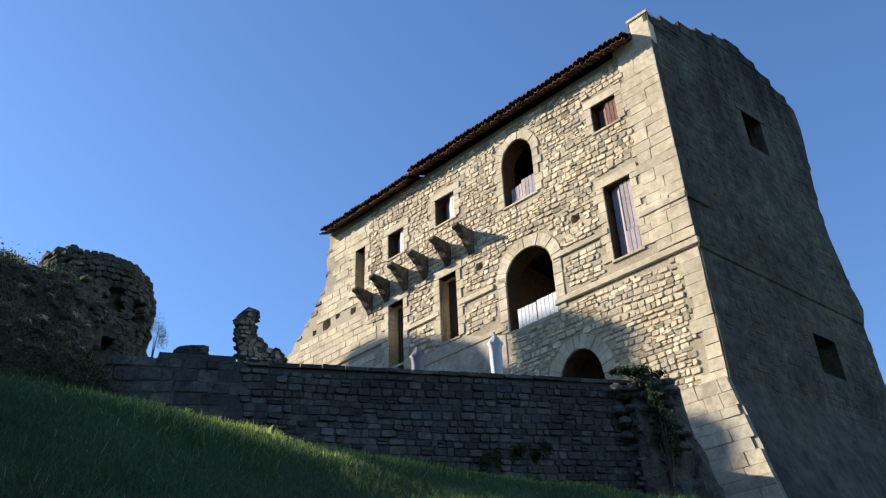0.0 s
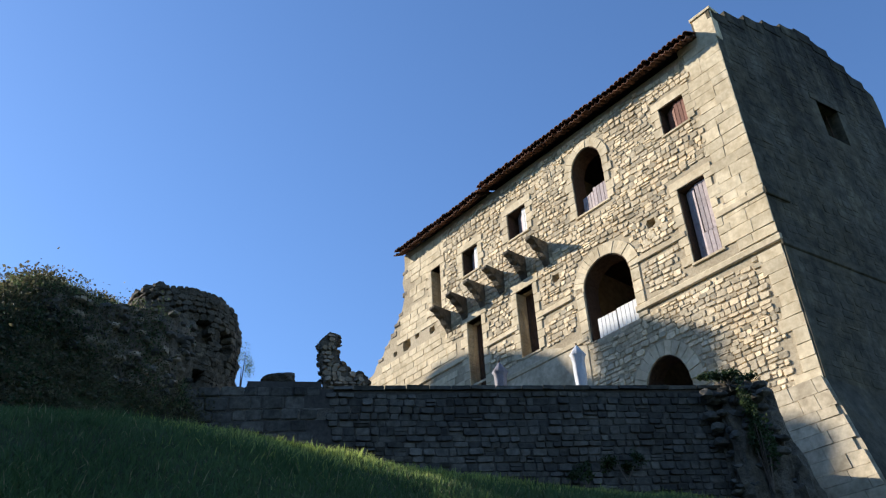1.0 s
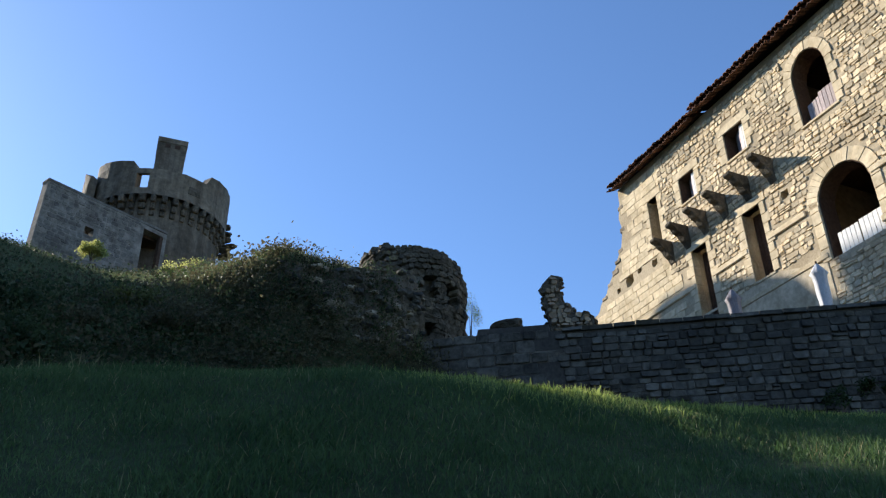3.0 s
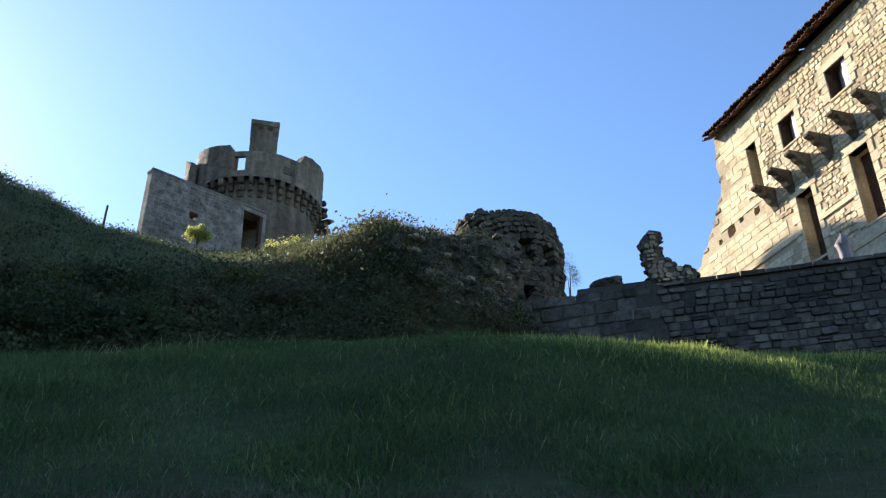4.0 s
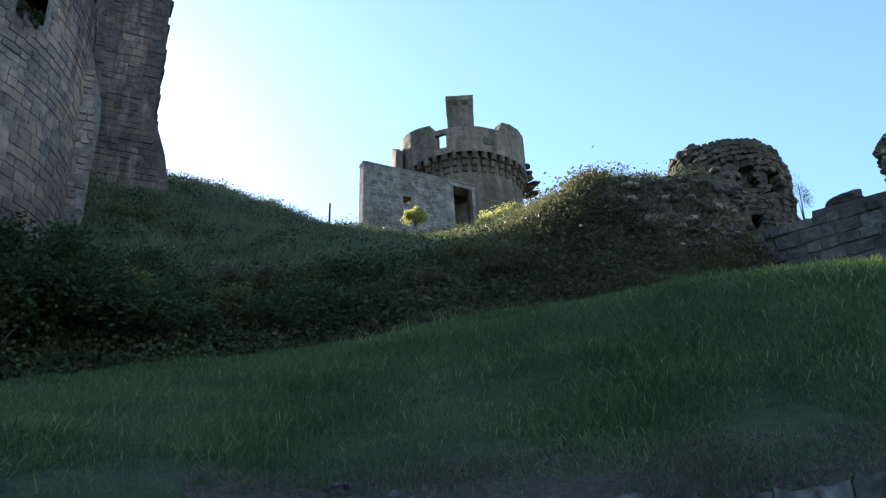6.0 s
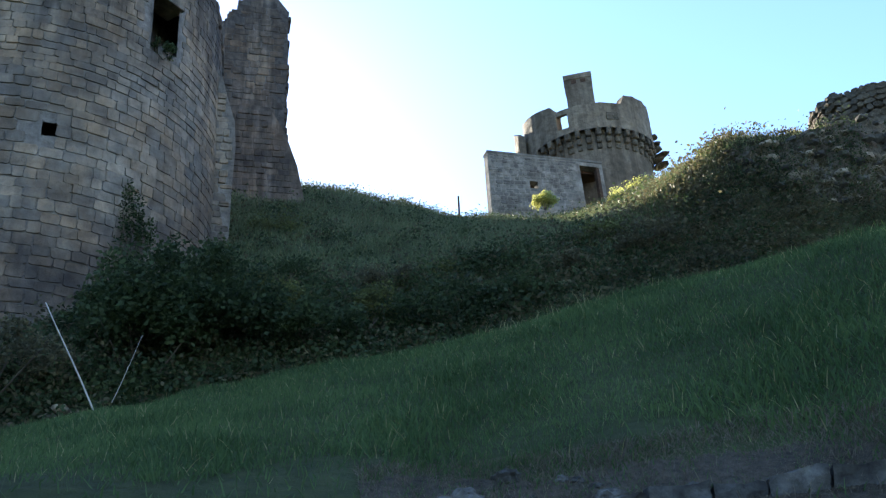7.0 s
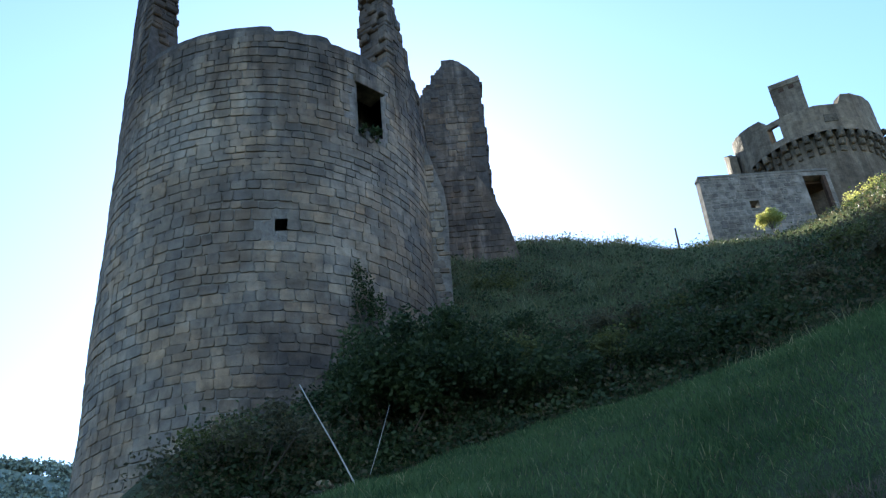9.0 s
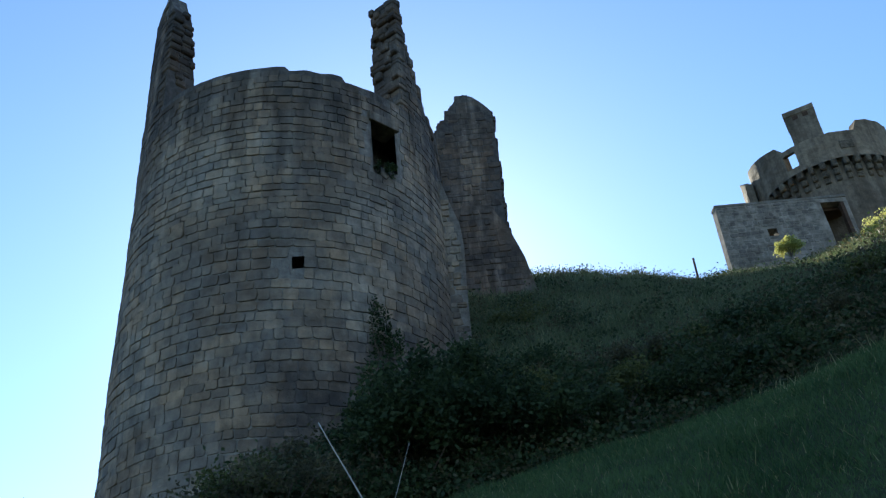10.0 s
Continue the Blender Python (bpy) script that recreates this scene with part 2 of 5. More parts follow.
def stone(rng, s0, s1, h0, h1, proud, round_, F, wobble):
    """One laid stone: an uneven outline, a side and a slightly domed, inset face."""
    cs, ch, a, b = (s0 + s1) / 2, (h0 + h1) / 2, (s1 - s0) / 2, (h1 - h0) / 2
    if round_:
        ring = []
        for i in range(8):
            t = math.pi * (i + 0.5) / 4
            c, w = math.cos(t), math.sin(t)
            ring.append((math.copysign(abs(c) ** round_, c) * (1 + rng.uniform(-wobble, wobble)), math.copysign(abs(w) ** round_, w) * (1 + rng.uniform(-wobble, wobble))))
    else:
        ring = [(x * (1 + rng.uniform(-wobble, 0)), y * (1 + rng.uniform(-wobble, 0))) for x, y in ((-1, -1), (1, -1), (1, 1), (-1, 1))]
    n, inset = len(ring), rng.uniform(0.8, 0.9)
    tilt_s, tilt_h = rng.uniform(-0.3, 0.3) * proud, rng.uniform(-0.3, 0.3) * proud
    verts = [F(cs + a * x, ch + b * y, -0.03) for x, y in ring] + [F(cs + a * x, ch + b * y, proud * (0.55 if round_ else 0.8)) for x, y in ring]
    inset_s, inset_h = (inset, inset) if round_ else (max(0.6, 1 - 0.008 / a), max(0.6, 1 - 0.008 / b))
    verts += [F(cs + a * x * inset_s, ch + b * y * inset_h, proud + tilt_s * x + tilt_h * y) for x, y in ring]
    faces = []
    for j in (0, n):
        faces += [(j + i, j + (i + 1) % n, j + n + (i + 1) % n, j + n + i) for i in range(n)]
    faces.append(tuple(range(2 * n, 3 * n)))
    return verts, faces


def lay(seed, s0, s1, h0, h1, course, length, keep, F, proud=(0.02, 0.05), gap=0.02, round_=0.6, wobble=0.1, waver=0.0):
    """Courses of stones over a stretch of wall; keep(s, h) tells where they lie."""
    rng, out, h, row = random.Random(seed), [], h0, 0
    while h < h1:
        hc = rng.uniform(*course)
        s = s0 - rng.uniform(0, length[1])
        while s < s1:
            ln = rng.uniform(*length)
            up = waver * math.sin(s * 0.9 + row * 0.35) + waver * 0.6 * math.sin(s * 2.3 + row)
            a, b, c, d = s + gap / 2, s + ln - gap / 2, h + gap / 2 + up, h + hc - gap / 2 + up
            if rng.random() < 0.12 and hc > 0.16 and round_ > 0.3:
                mid = (c + d) / 2
                bits = [(a, b, c, mid - gap / 2), (a, b, mid + gap / 2, d)]
            else:
                bits = [(a, b, c, d)]
            for q in bits:
                if all(keep(x, y) for x, y in ((q[0], q[2]), (q[1], q[2]), (q[1], q[3]), (q[0], q[3]), ((q[0] + q[1]) / 2, (q[2] + q[3]) / 2))):
                    out.append((((q[0] + q[1]) / 2, (q[2] + q[3]) / 2), stone(rng, *q, rng.uniform(*proud), round_, F, wobble)))
            s += ln
        h += hc
        row += 1
    return out


def masonry(stones, material, parent, name="stone", near=None, limit=300, rest="stonework"):
    """The stones nearest to near (s, h) as parts of their own, the others joined."""
    if near:
        stones = sorted(stones, key=lambda q: abs(q[0][0] - near[0]) + abs(q[0][1] - near[1]))
    for _, (v, f) in stones[:limit if near else 0]:
        c = sum((Vector(p) for p in v), Vector()) / len(v)
        ob = solid(name, [Vector(p) - c for p in v], f, material, parent)
        ob.location = c
    verts, faces = [], []
    for _, (v, f) in stones[limit if near else 0:]:
        n = len(verts)
        verts += v
        faces += [tuple(n + i for i in q) for q in f]
    if verts:
        tagged(solid(rest, verts, faces, material, parent), kind="stuff")


def lump(name, centre, size, material, seed, parent=None, rough=0.25, detail=3, freq=1.2, flat=0.0):
    """A rough rock or rubble mass."""
    bm = bmesh.new()
    bmesh.ops.create_icosphere(bm, subdivisions=detail, radius=1)
    off = Vector((seed * 7.3, seed * 3.1, seed * 1.7))
    for v in bm.verts:
        k = 1 + rough * noise.fractal(v.co * freq + off, 0.8, 2.0, 4)
        x, y, z = v.co * k
        v.co = Vector(centre) + Vector((x * size[0], y * size[1], max(z, -1 + flat) * size[2]))
    return part(name, bm, material, parent)


def leaves(rng, spots, size, verts, faces, droop=0.0):
    """A leaf, a folded quad, at each spot."""
    for p in spots:
        d = Vector((rng.gauss(0, 1), rng.gauss(0, 1), rng.gauss(0, 0.7) - droop)).normalized()
        w = d.cross(Vector((rng.gauss(0, 1), rng.gauss(0, 1), rng.gauss(0, 1)))).normalized()
        ln = size * rng.uniform(0.6, 1.3)
        n = len(verts)
        verts += [p, p + d * ln * 0.5 + w * ln * 0.32, p + d * ln, p + d * ln * 0.5 - w * ln * 0.32]
        faces += [(n, n + 1, n + 2, n + 3)]


def blob_spots(rng, centre, radii, count, clumps=14, spread=0.33):
    """Spots in clumps over an uneven rounded crown."""
    heads = []
    for _ in range(clumps):
        d = Vector((rng.gauss(0, 1), rng.gauss(0, 1), abs(rng.gauss(0, 1)) * 0.9 - 0.25)).normalized() * rng.uniform(0.5, 1.0)
        heads.append((Vector((d.x * radii[0], d.y * radii[1], d.z * radii[2])) + Vector(centre), rng.uniform(0.6, 1.2) * spread))
    out = []
    for _ in range(count):
        c, r = rng.choice(heads)
        d = Vector((rng.gauss(0, 1), rng.gauss(0, 1), rng.gauss(0, 1))).normalized() * (rng.random() ** 0.4)
        out.append(c + Vector((d.x * radii[0], d.y * radii[1], d.z * radii[2])) * r)
    return out


def shrub(name, label, centre, radii, count, leaf, material, seed, clumps=14, category="shrub", stems=5):
    rng = random.Random(seed)
    top = thing(name, label, category)
    v, f = [], []
    leaves(rng, blob_spots(rng, centre, radii, count, clumps), leaf, v, f)
    solid("crown", v, f, material, top)
    base = Vector(centre) - Vector((0, 0, radii[2] * 0.9))
    for i in range(stems):
        tip = Vector(centre) + Vector((rng.uniform(-0.7, 0.7) * radii[0], rng.uniform(-0.7, 0.7) * radii[1], rng.uniform(-0.1, 0.6) * radii[2]))
        side, v = Vector((0.02 + radii[2] * 0.01, 0, 0)), []
        for k in range(3):
            w = side if k == 0 else (Matrix.Rotation(2.1 * k, 3, "Z") @ side)
            v += [base + w, tip + w * 0.3]
        solid("stem", v, [(0, 2, 3, 1), (2, 4, 5, 3), (4, 0, 1, 5)], BARK, top)
    return top


# ---- ground ----
def smooth_table(rows):
    """A smooth curve through rows of (azimuth, values...)."""
    xs = [r[0] for r in rows]

    def read(x):
        if x <= xs[0]:
            return rows[0][1:]
        if x >= xs[-1]:
            return rows[-1][1:]
        i = max(j for j in range(len(xs)) if xs[j] <= x)
        i = min(i, len(xs) - 2)
        t = (x - xs[i]) / (xs[i + 1] - xs[i])
        t = t * t * (3 - 2 * t) * 0.5 + t * 0.5
        return tuple(a + (b - a) * t for a, b in zip(rows[i][1:], rows[i + 1][1:]))

    return read


# azimuth; the meadow's brow (distance, elevation); the bank's foot (distance, rise from the brow); the bank's top; the hill's crest
LAND = smooth_table([
    (-180, 14, -6, 20, 0.0, 30, -6, 60, -5),
    (-125, 13, 3, 15, -0.1, 18, 6, 40, 4),
    (-104, 12, 7.0, 13.5, -0.2, 16, 8.0, 24, 7),
    (-97, 12, 10.0, 13.3, -0.2, 16, 12.5, 24, 12),
    (-90, 12, 12.0, 13.2, -0.2, 15.5, 16.5, 24, 18),
    (-79, 12, 14.6, 13.2, -0.2, 16, 20.5, 26, 25.3),
    (-73, 12, 16.0, 13.2, -0.25, 16.5, 21.5, 29, 29.3),
    (-68, 12, 17.2, 13.2, -0.3, 17, 22.0, 31, 29.5),
    (-64, 11.7, 17.8, 13.0, -0.3, 17, 22.4, 33, 29.3),
    (-60, 11.5, 18.3, 13.0, -0.3, 17, 22.8, 33, 28.4),
    (-54, 11.3, 19.1, 13.0, -0.3, 17, 23.5, 38, 27.0),
    (-48, 11, 20.1, 13.0, -0.3, 17.5, 24.5, 41, 26.3),
    (-43, 10.8, 20.7, 13.2, -0.3, 18, 25.5, 40, 26.8),
    (-39, 10.6, 21.25, 13.6, -0.3, 17.6, 27.2, 24, 27.6),
    (-35, 10.5, 21.45, 14.2, -0.3, 17.4, 28.7, 21, 28.9),
    (-31, 10.5, 21.5, 15, -0.3, 18.0, 28.5, 21, 28.7),
    (-28.5, 10.5, 21.5, 15.6, -0.3, 18.6, 28.0, 22, 28.4),
    (-25.5, 10.5, 21.4, 16.4, -0.3, 19.4, 24.0, 23, 26.0),
    (-21.8, 10.5, 21.1, 17, -0.2, 20.5, 21.5, 26, 21.0),
    (-15.4, 10.6, 19.95, 16, -0.3, 21, 17.0, 26, 16.0),
    (-7.7, 12.0, 18.5, 16, -0.5, 21, 13.5, 30, 12.0),
    (0, 15.0, 17.35, 18, -0.4, 21, 11.5, 30, 10.0),
    (7.6, 17.0, 16.2, 19, -0.3, 22, 9.5, 30, 9.0),
    (14, 18.0, 14.6, 20, -0.3, 23, 8.0, 30, 8.0),
    (25, 18.0, 12.0, 21, -0.5, 26, 6.0, 34, 6.0),
    (60, 16, 5, 22, -0.5, 30, 2, 60, 0.0),
    (180, 14, -6, 20, 0.0, 30, -6, 60, -5),
])


def land(az, r):
    """Height above the eye of the ground r metres off towards az."""
    b, eb, f, df, t, et, c, ec = LAND(az)
    tan = lambda e: math.tan(radians(e))
    zb, zt, zc = b * tan(eb), t * tan(et), c * tan(ec)
    zn = 5.5 * (tan(9.6) if -125 < az < 40 else tan(min(9.6, eb)))
    knots = [(0, -E), (2.2, -E * 0.55), (5.5, min(zn, zb - 0.8) if eb > 8 else zb * 0.5 - 0.8), (max(5.7, b * 0.86), zb * 0.86 - 0.1), (b, zb), (f, zb + df), (t, zt), (c, zc), (c + 14, zc + 0.2), (140, zc - 16), (420, zc - 40), (1500, -20), (4000, -60)]
    for (r0, z0), (r1, z1) in zip(knots, knots[1:]):
        if r <= r1:
            k = (r - r0) / (r1 - r0)
            return z0 + (z1 - z0) * k
    return knots[-1][1]


def ground_at(az, r, bumps=True):
    z = land(az, r)
    p = away(az, r)
    if bumps:
        b = LAND(az)
        amp = 0.05 if r < b[0] + 0.5 else (0.18 if r < 60 else 2.0)
        z += amp * noise.fractal(Vector((p.x, p.y, 3)) * (0.35 if r < 60 else 0.02), 0.9, 2.0, 4)
    return Vector((p.x, p.y, E + z))


rings = [0.0, 0.8, 1.6, 2.4, 3.2, 4.0] + [4.0 + 0.35 * i for i in range(1, 80)] + [32.5 + 1.2 * i for i in range(24)] + [64, 72, 84, 100, 140, 200, 300, 450, 700, 1100, 1800, 2800, 4000]
azs = [-180 + 4 * i for i in range(17)] + [-112 + 0.8 * i for i in range(190)] + [40 + 5 * i for i in range(28)]
verts = [ground_at(a, r) for r in rings for a in azs]
n = len(azs)
faces = [(j * n + i, j * n + (i + 1) % n, (j + 1) * n + (i + 1) % n, (j + 1) * n + i) for j in range(len(rings) - 1) for i in range(n)]
ground = tagged(solid("ground", verts, faces, EARTH, smooth=True), "steep grassy castle hillside with bare earth patches", "ground", kind="structure")

# ---- the great house: facade, gable, roof ----
D = 24.0
CORNER = away(19.35, D)
F = frame_of(CORNER, -47, -137)   # facade, s runs from the corner along the front
G = frame_of(CORNER, 51, 141)     # gable


def d(*v):
    return [x * D for x in v]


house = thing("great_house", "ruined medieval stone house, sunlit rubble front and shaded gable", "building")
win1, door_r = rect(*d(0.078, 0.123, 0.841, 0.892)), rect(*d(0.078, 0.124, 0.612, 0.737))
arch_u, arch_l = arch(*d(0.244, 0.309, 0.795, 0.878, 0.918)), arch(*d(0.230, 0.320, 0.573, 0.660, 0.702))
win2, win3 = rect(*d(0.421, 0.467, 0.835, 0.890)), rect(*d(0.550, 0.592, 0.823, 0.876))
slot, door2 = rect(*d(0.657, 0.684, 0.785, 0.883)), rect(*d(0.425, 0.464, 0.605, 0.727))
door_l, cellar = rect(*d(0.553, 0.591, 0.40, 0.726)), arch(*d(0.168, 0.240, 0.36, 0.455, 0.503))
putlogs = [[(x * D + a * k, y * D + c * k) for a, c in ((-1, -0.6), (-0.2, -1), (0.8, -0.9), (1, 0.1), (0.7, 0.9), (-0.1, 0.7), (-0.9, 0.8))] for x, y, k in
           ((0.768, 0.757, 0.3), (0.735, 0.763, 0.16), (0.69, 0.756, 0.2), (0.805, 0.752, 0.15), (0.179, 0.711, 0.2), (0.374, 0.713, 0.2))]
holes = putlogs + [win1, door_r, arch_u, arch_l, win2, win3, slot, door2, door_l, cellar]
EAVE = 0.962 * D
outline = [(0, 3.0), (0, EAVE), (0.769 * D, EAVE), (0.769 * D, 0.93 * D), (0.777 * D, 0.9 * D), (0.77 * D, 0.87 * D), (0.78 * D, 0.838 * D), (0.8 * D, 0.815 * D),
                         (0.81 * D, 0.8 * D), (0.836 * D, 0.778 * D), (0.845 * D, 0.765 * D), (0.868 * D, 0.75 * D), (0.875 * D, 0.738 * D), (0.893 * D, 0.73 * D), (0.905 * D, 0.705 * D), (0.935 * D, 0.68 * D),
                         (0.95 * D, 0.64 * D), (0.95 * D, 6.0), (0.3 * D, 3.0)]
plate("front_wall", outline, holes, F, -0.7, 0, MORTAR, house)
frames_out = [rect(*d(0.066, 0.135, 0.837, 0.908)), rect(*d(0.064, 0.137, 0.60, 0.755)), arch(*d(0.232, 0.321, 0.79, 0.882, 0.934)), arch(*d(0.212, 0.338, 0.573, 0.668, 0.724)),
              rect(*d(0.409, 0.479, 0.831, 0.905)), rect(*d(0.538, 0.604, 0.82, 0.89)), rect(*d(0.652, 0.775, 0.70, 0.957)), rect(*d(0.413, 0.476, 0.60, 0.74)),
              rect(*d(0.541, 0.603, 0.3, 0.74)), arch(*d(0.152, 0.256, 0.3, 0.465, 0.522)), rect(*d(-0.01, 0.058, 0.59, 0.97)), rect(*d(-0.01, 0.026, 0.3, 0.59)), rect(*d(0.33, 0.61, 0.3, 0.60)), rect(*d(0.6, 0.99, 0.3, 0.70)),
              rect(*d(-0.01, 0.235, 0.578, 0.594)), rect(*d(-0.01, 0.99, 0.654, 0.668))]


def rubble_here(s, h):
    return 0.0 < s < 0.77 * D and h < 0.955 * D and not any(inside(s, h, q) for q in frames_out) and not any(inside(s, h, q) for q in putlogs)


def ruin_here(s, h):
    return inside(s, h, outline) and s > 0.775 * D and h < 0.8 * D


front_stones = lay(11, 0, 0.77 * D, 7.0, 0.957 * D, (0.14, 0.25), (0.15, 0.42), rubble_here, F, (0.02, 0.055), 0.02, 0.46, 0.1, 0.06)
left_stones = lay(12, 0.6 * D, 0.95 * D, 8.0, 0.83 * D, (0.3, 0.36), (0.45, 0.9), lambda s, h: inside(s, h, outline) and s > 0.606 * D and not (0.655 * D < h < 0.668 * D) and not inside(s, h, rect(*d(0.652, 0.69, 0.78, 0.9))) and inside(s + 0.1, h + 0.1, outline) and not any(inside(s, h, q) for q in putlogs), F, (0.012, 0.03), 0.015, 0, 0.02)
upper_left = lay(13, 0.652 * D, 0.772 * D, 0.84 * D, 0.955 * D, (0.34, 0.42), (0.5, 1.0), lambda s, h: inside(s, h, outline) and not inside(s, h, slot) and not (0.645 * D < s < 0.69 * D and 0.78 * D < h < 0.89 * D), F, (0.012, 0.025), 0.012, 0, 0.02)
quoins, qr, h, k = [], random.Random(14), 9.4, 0
while h < EAVE:
    hc = qr.uniform(0.34, 0.52)
    cut, end = qr.uniform(0.55, 0.95), qr.uniform(1.3, 1.75) if h > 0.6 * D else qr.uniform(1.1, 1.5)
    if h < 0.58 * D:
        cut = qr.uniform(0.45, 0.85)
    for a, c in ((0.005, cut - 0.003), (cut + 0.003, end))[:1 if h < 0.58 * D else 2]:
        if not 0.575 * D < h + hc / 2 < 0.594 * D:
            quoins.append(((a, h), stone(qr, a, c, h + 0.003, h + hc - 0.003, qr.uniform(0.03, 0.04), 0, F, 0.004)))
    h += hc
masonry(front_stones, RUBBLE, house, "stone", (0.2 * D, 0.62 * D), 300)
masonry(left_stones + upper_left, ASHLAR, house, "ashlar_block", (0.7 * D, 0.7 * D), 120, "ashlar")
masonry(quoins, ASHLAR, house, "quoin", (0, 0.8 * D), 100, "quoins")
rag = random.Random(6)
for (s0, h0), (s1, h1) in zip(outline[2:17], outline[3:18]):
    for k in range(max(1, int(math.hypot(s1 - s0, h1 - h0) / 0.34))):
        t = (k + rag.random()) / max(1, int(math.hypot(s1 - s0, h1 - h0) / 0.34))
        x, y = s0 + (s1 - s0) * t, h0 + (h1 - h0) * t
        a, c = rag.uniform(0.16, 0.36), rag.uniform(0.12, 0.22)
        boxed("ragged_stone", F, x - a, x + rag.uniform(0.02, 0.2), y - c, y + rag.uniform(0.0, 0.1), -rag.uniform(0.5, 0.75), rag.uniform(-0.12, 0.06), RAGGED, house, bevel=0.035)
# smooth render of the low storey and the moulded strings
plate("render_coat", [(0.33 * D, 8.0), (0.33 * D, 0.572 * D), (0.415 * D, 0.6 * D), (0.6 * D, 0.605 * D), (0.6 * D, 8.0)], [rect(*d(0.545, 0.597, 0.34, 0.6))], F, 0.0, 0.03, PLASTER, house)
for a, b in ((0.0, 0.076), (0.126, 0.228), (0.345, 0.423), (0.466, 0.551), (0.593, 0.90)):
    boxed("string_course", F, a * D, b * D, 0.657 * D, 0.667 * D, 0.0, 0.075, ASHLAR, house, "moulded stone string", 0.03)
boxed("string_course", F, -0.004 * D, 0.232 * D, 0.581 * D, 0.592 * D, 0.0, 0.1, ASHLAR, house, "moulded stone string", 0.04)
boxed("string_course", F, 0.325 * D, 0.60 * D, 0.578 * D, 0.586 * D, 0.0, 0.07, ASHLAR, house, "moulded stone string", 0.02)


def surround(s0, s1, h0, h1, seed, lintel=True, sill=True):
    """Dressed blocks round an opening: toothed jambs, a lintel and a thin sill."""
    sr = random.Random(seed)
    for side in (0, 1):
        h, k = h0, side
        while h < h1 - 0.05:
            hc = min(sr.uniform(0.3, 0.46), h1 - h)
            if h1 - h - hc < 0.15:
                hc = h1 - h
            w = (0.26, 0.42)[k % 2] + sr.uniform(-0.04, 0.05)
            a, c = (s0 - w, s0) if side == 0 else (s1, s1 + w)
            boxed("jamb_stone", F, a, c, h + 0.005, h + hc - 0.005, -0.32, sr.uniform(0.038, 0.05), ASHLAR, house, bevel=0.01)
            h, k = h + hc, k + 1
    if lintel:
        boxed("lintel", F, s0 - 0.34, s1 + 0.3, h1, h1 + 0.36, -0.32, 0.05, ASHLAR, house, bevel=0.012)
    if sill:
        boxed("sill", F, s0 - 0.1, s1 + 0.1, h0 - 0.1, h0, -0.32, 0.06, ASHLAR, house, bevel=0.015)


surround(*d(0.078, 0.123, 0.841, 0.892), 1), surround(*d(0.078, 0.124, 0.612, 0.737), 2), surround(*d(0.421, 0.467, 0.835, 0.890), 3), surround(*d(0.550, 0.592, 0.823, 0.876), 4)
surround(*d(0.657, 0.684, 0.785, 0.883), 5), surround(*d(0.425, 0.464, 0.605, 0.727), 6), surround(*d(0.553, 0.591, 0.40, 0.726), 7, True, False), surround(*d(0.244, 0.309, 0.795, 0.878), 8, False)


def voussoirs(loop, spring, depth, count, s0, s1, top):
    """A ring of wedge stones over an arched opening."""
    mid, half = (s0 + s1) / 2, (s1 - s0) / 2
    for i in range(count):
        t0, t1 = math.pi * (i + 0.03) / count, math.pi * (i + 0.97) / count
        pts = []
        for t, k in ((t0, 0), (t1, 0), (t1, depth), (t0, depth)):
            pts.append((mid + (half + k) * math.cos(t), spring + (top - spring + k) * math.sin(t)))
        plate("voussoir", pts, [], F, -0.3, 0.04 + 0.008 * (i % 3), ASHLAR, house)


voussoirs(arch_l, 0.660 * D, 0.48, 19, 0.230 * D, 0.320 * D, 0.702 * D)
voussoirs(arch_u, 0.878 * D, 0.38, 11, 0.244 * D, 0.309 * D, 0.918 * D)
voussoirs(cellar, 0.455 * D, 0.5, 13, 0.168 * D, 0.240 * D, 0.503 * D)
for a, b in ((0.213, 0.229), (0.321, 0.337)):
    h = 0.573
    while h < 0.655:
        k = 0.02 if int(h * 1000) % 2 else 0.016
        boxed("jamb_stone", F, a * D, b * D, h * D, (h + k - 0.0006) * D, -0.3, 0.04, ASHLAR, house)
        h += k

# gable
gable_line = [(0, 3.0), (0, 1.003 * D), (0.235 * D, 1.092 * D), (0.28 * D, 1.085 * D), (0.412 * D, 1.019 * D), (0.415 * D, 0.98 * D), (0.41 * D, 0.94 * D), (0.397 * D, 0.87 * D), (0.385 * D, 0.789 * D), (0.388 * D, 0.73 * D),
              (0.4 * D, 0.683 * D), (0.404 * D, 0.65 * D), (0.418 * D, 0.628 * D), (0.424 * D, 0.61 * D), (0.418 * D, 0.597 * D), (0.406 * D, 0.575 * D), (0.41 * D, 0.5 * D), (0.42 * D, 0.4 * D), (0.43 * D, 2.0)]
gw1, gw2 = rect(*d(0.214, 0.268, 0.845, 0.918)), rect(*d(0.231, 0.289, 0.456, 0.516))
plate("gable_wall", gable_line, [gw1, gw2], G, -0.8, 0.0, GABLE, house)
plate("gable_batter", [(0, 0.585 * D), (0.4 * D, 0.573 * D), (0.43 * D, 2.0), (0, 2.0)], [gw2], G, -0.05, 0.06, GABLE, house)
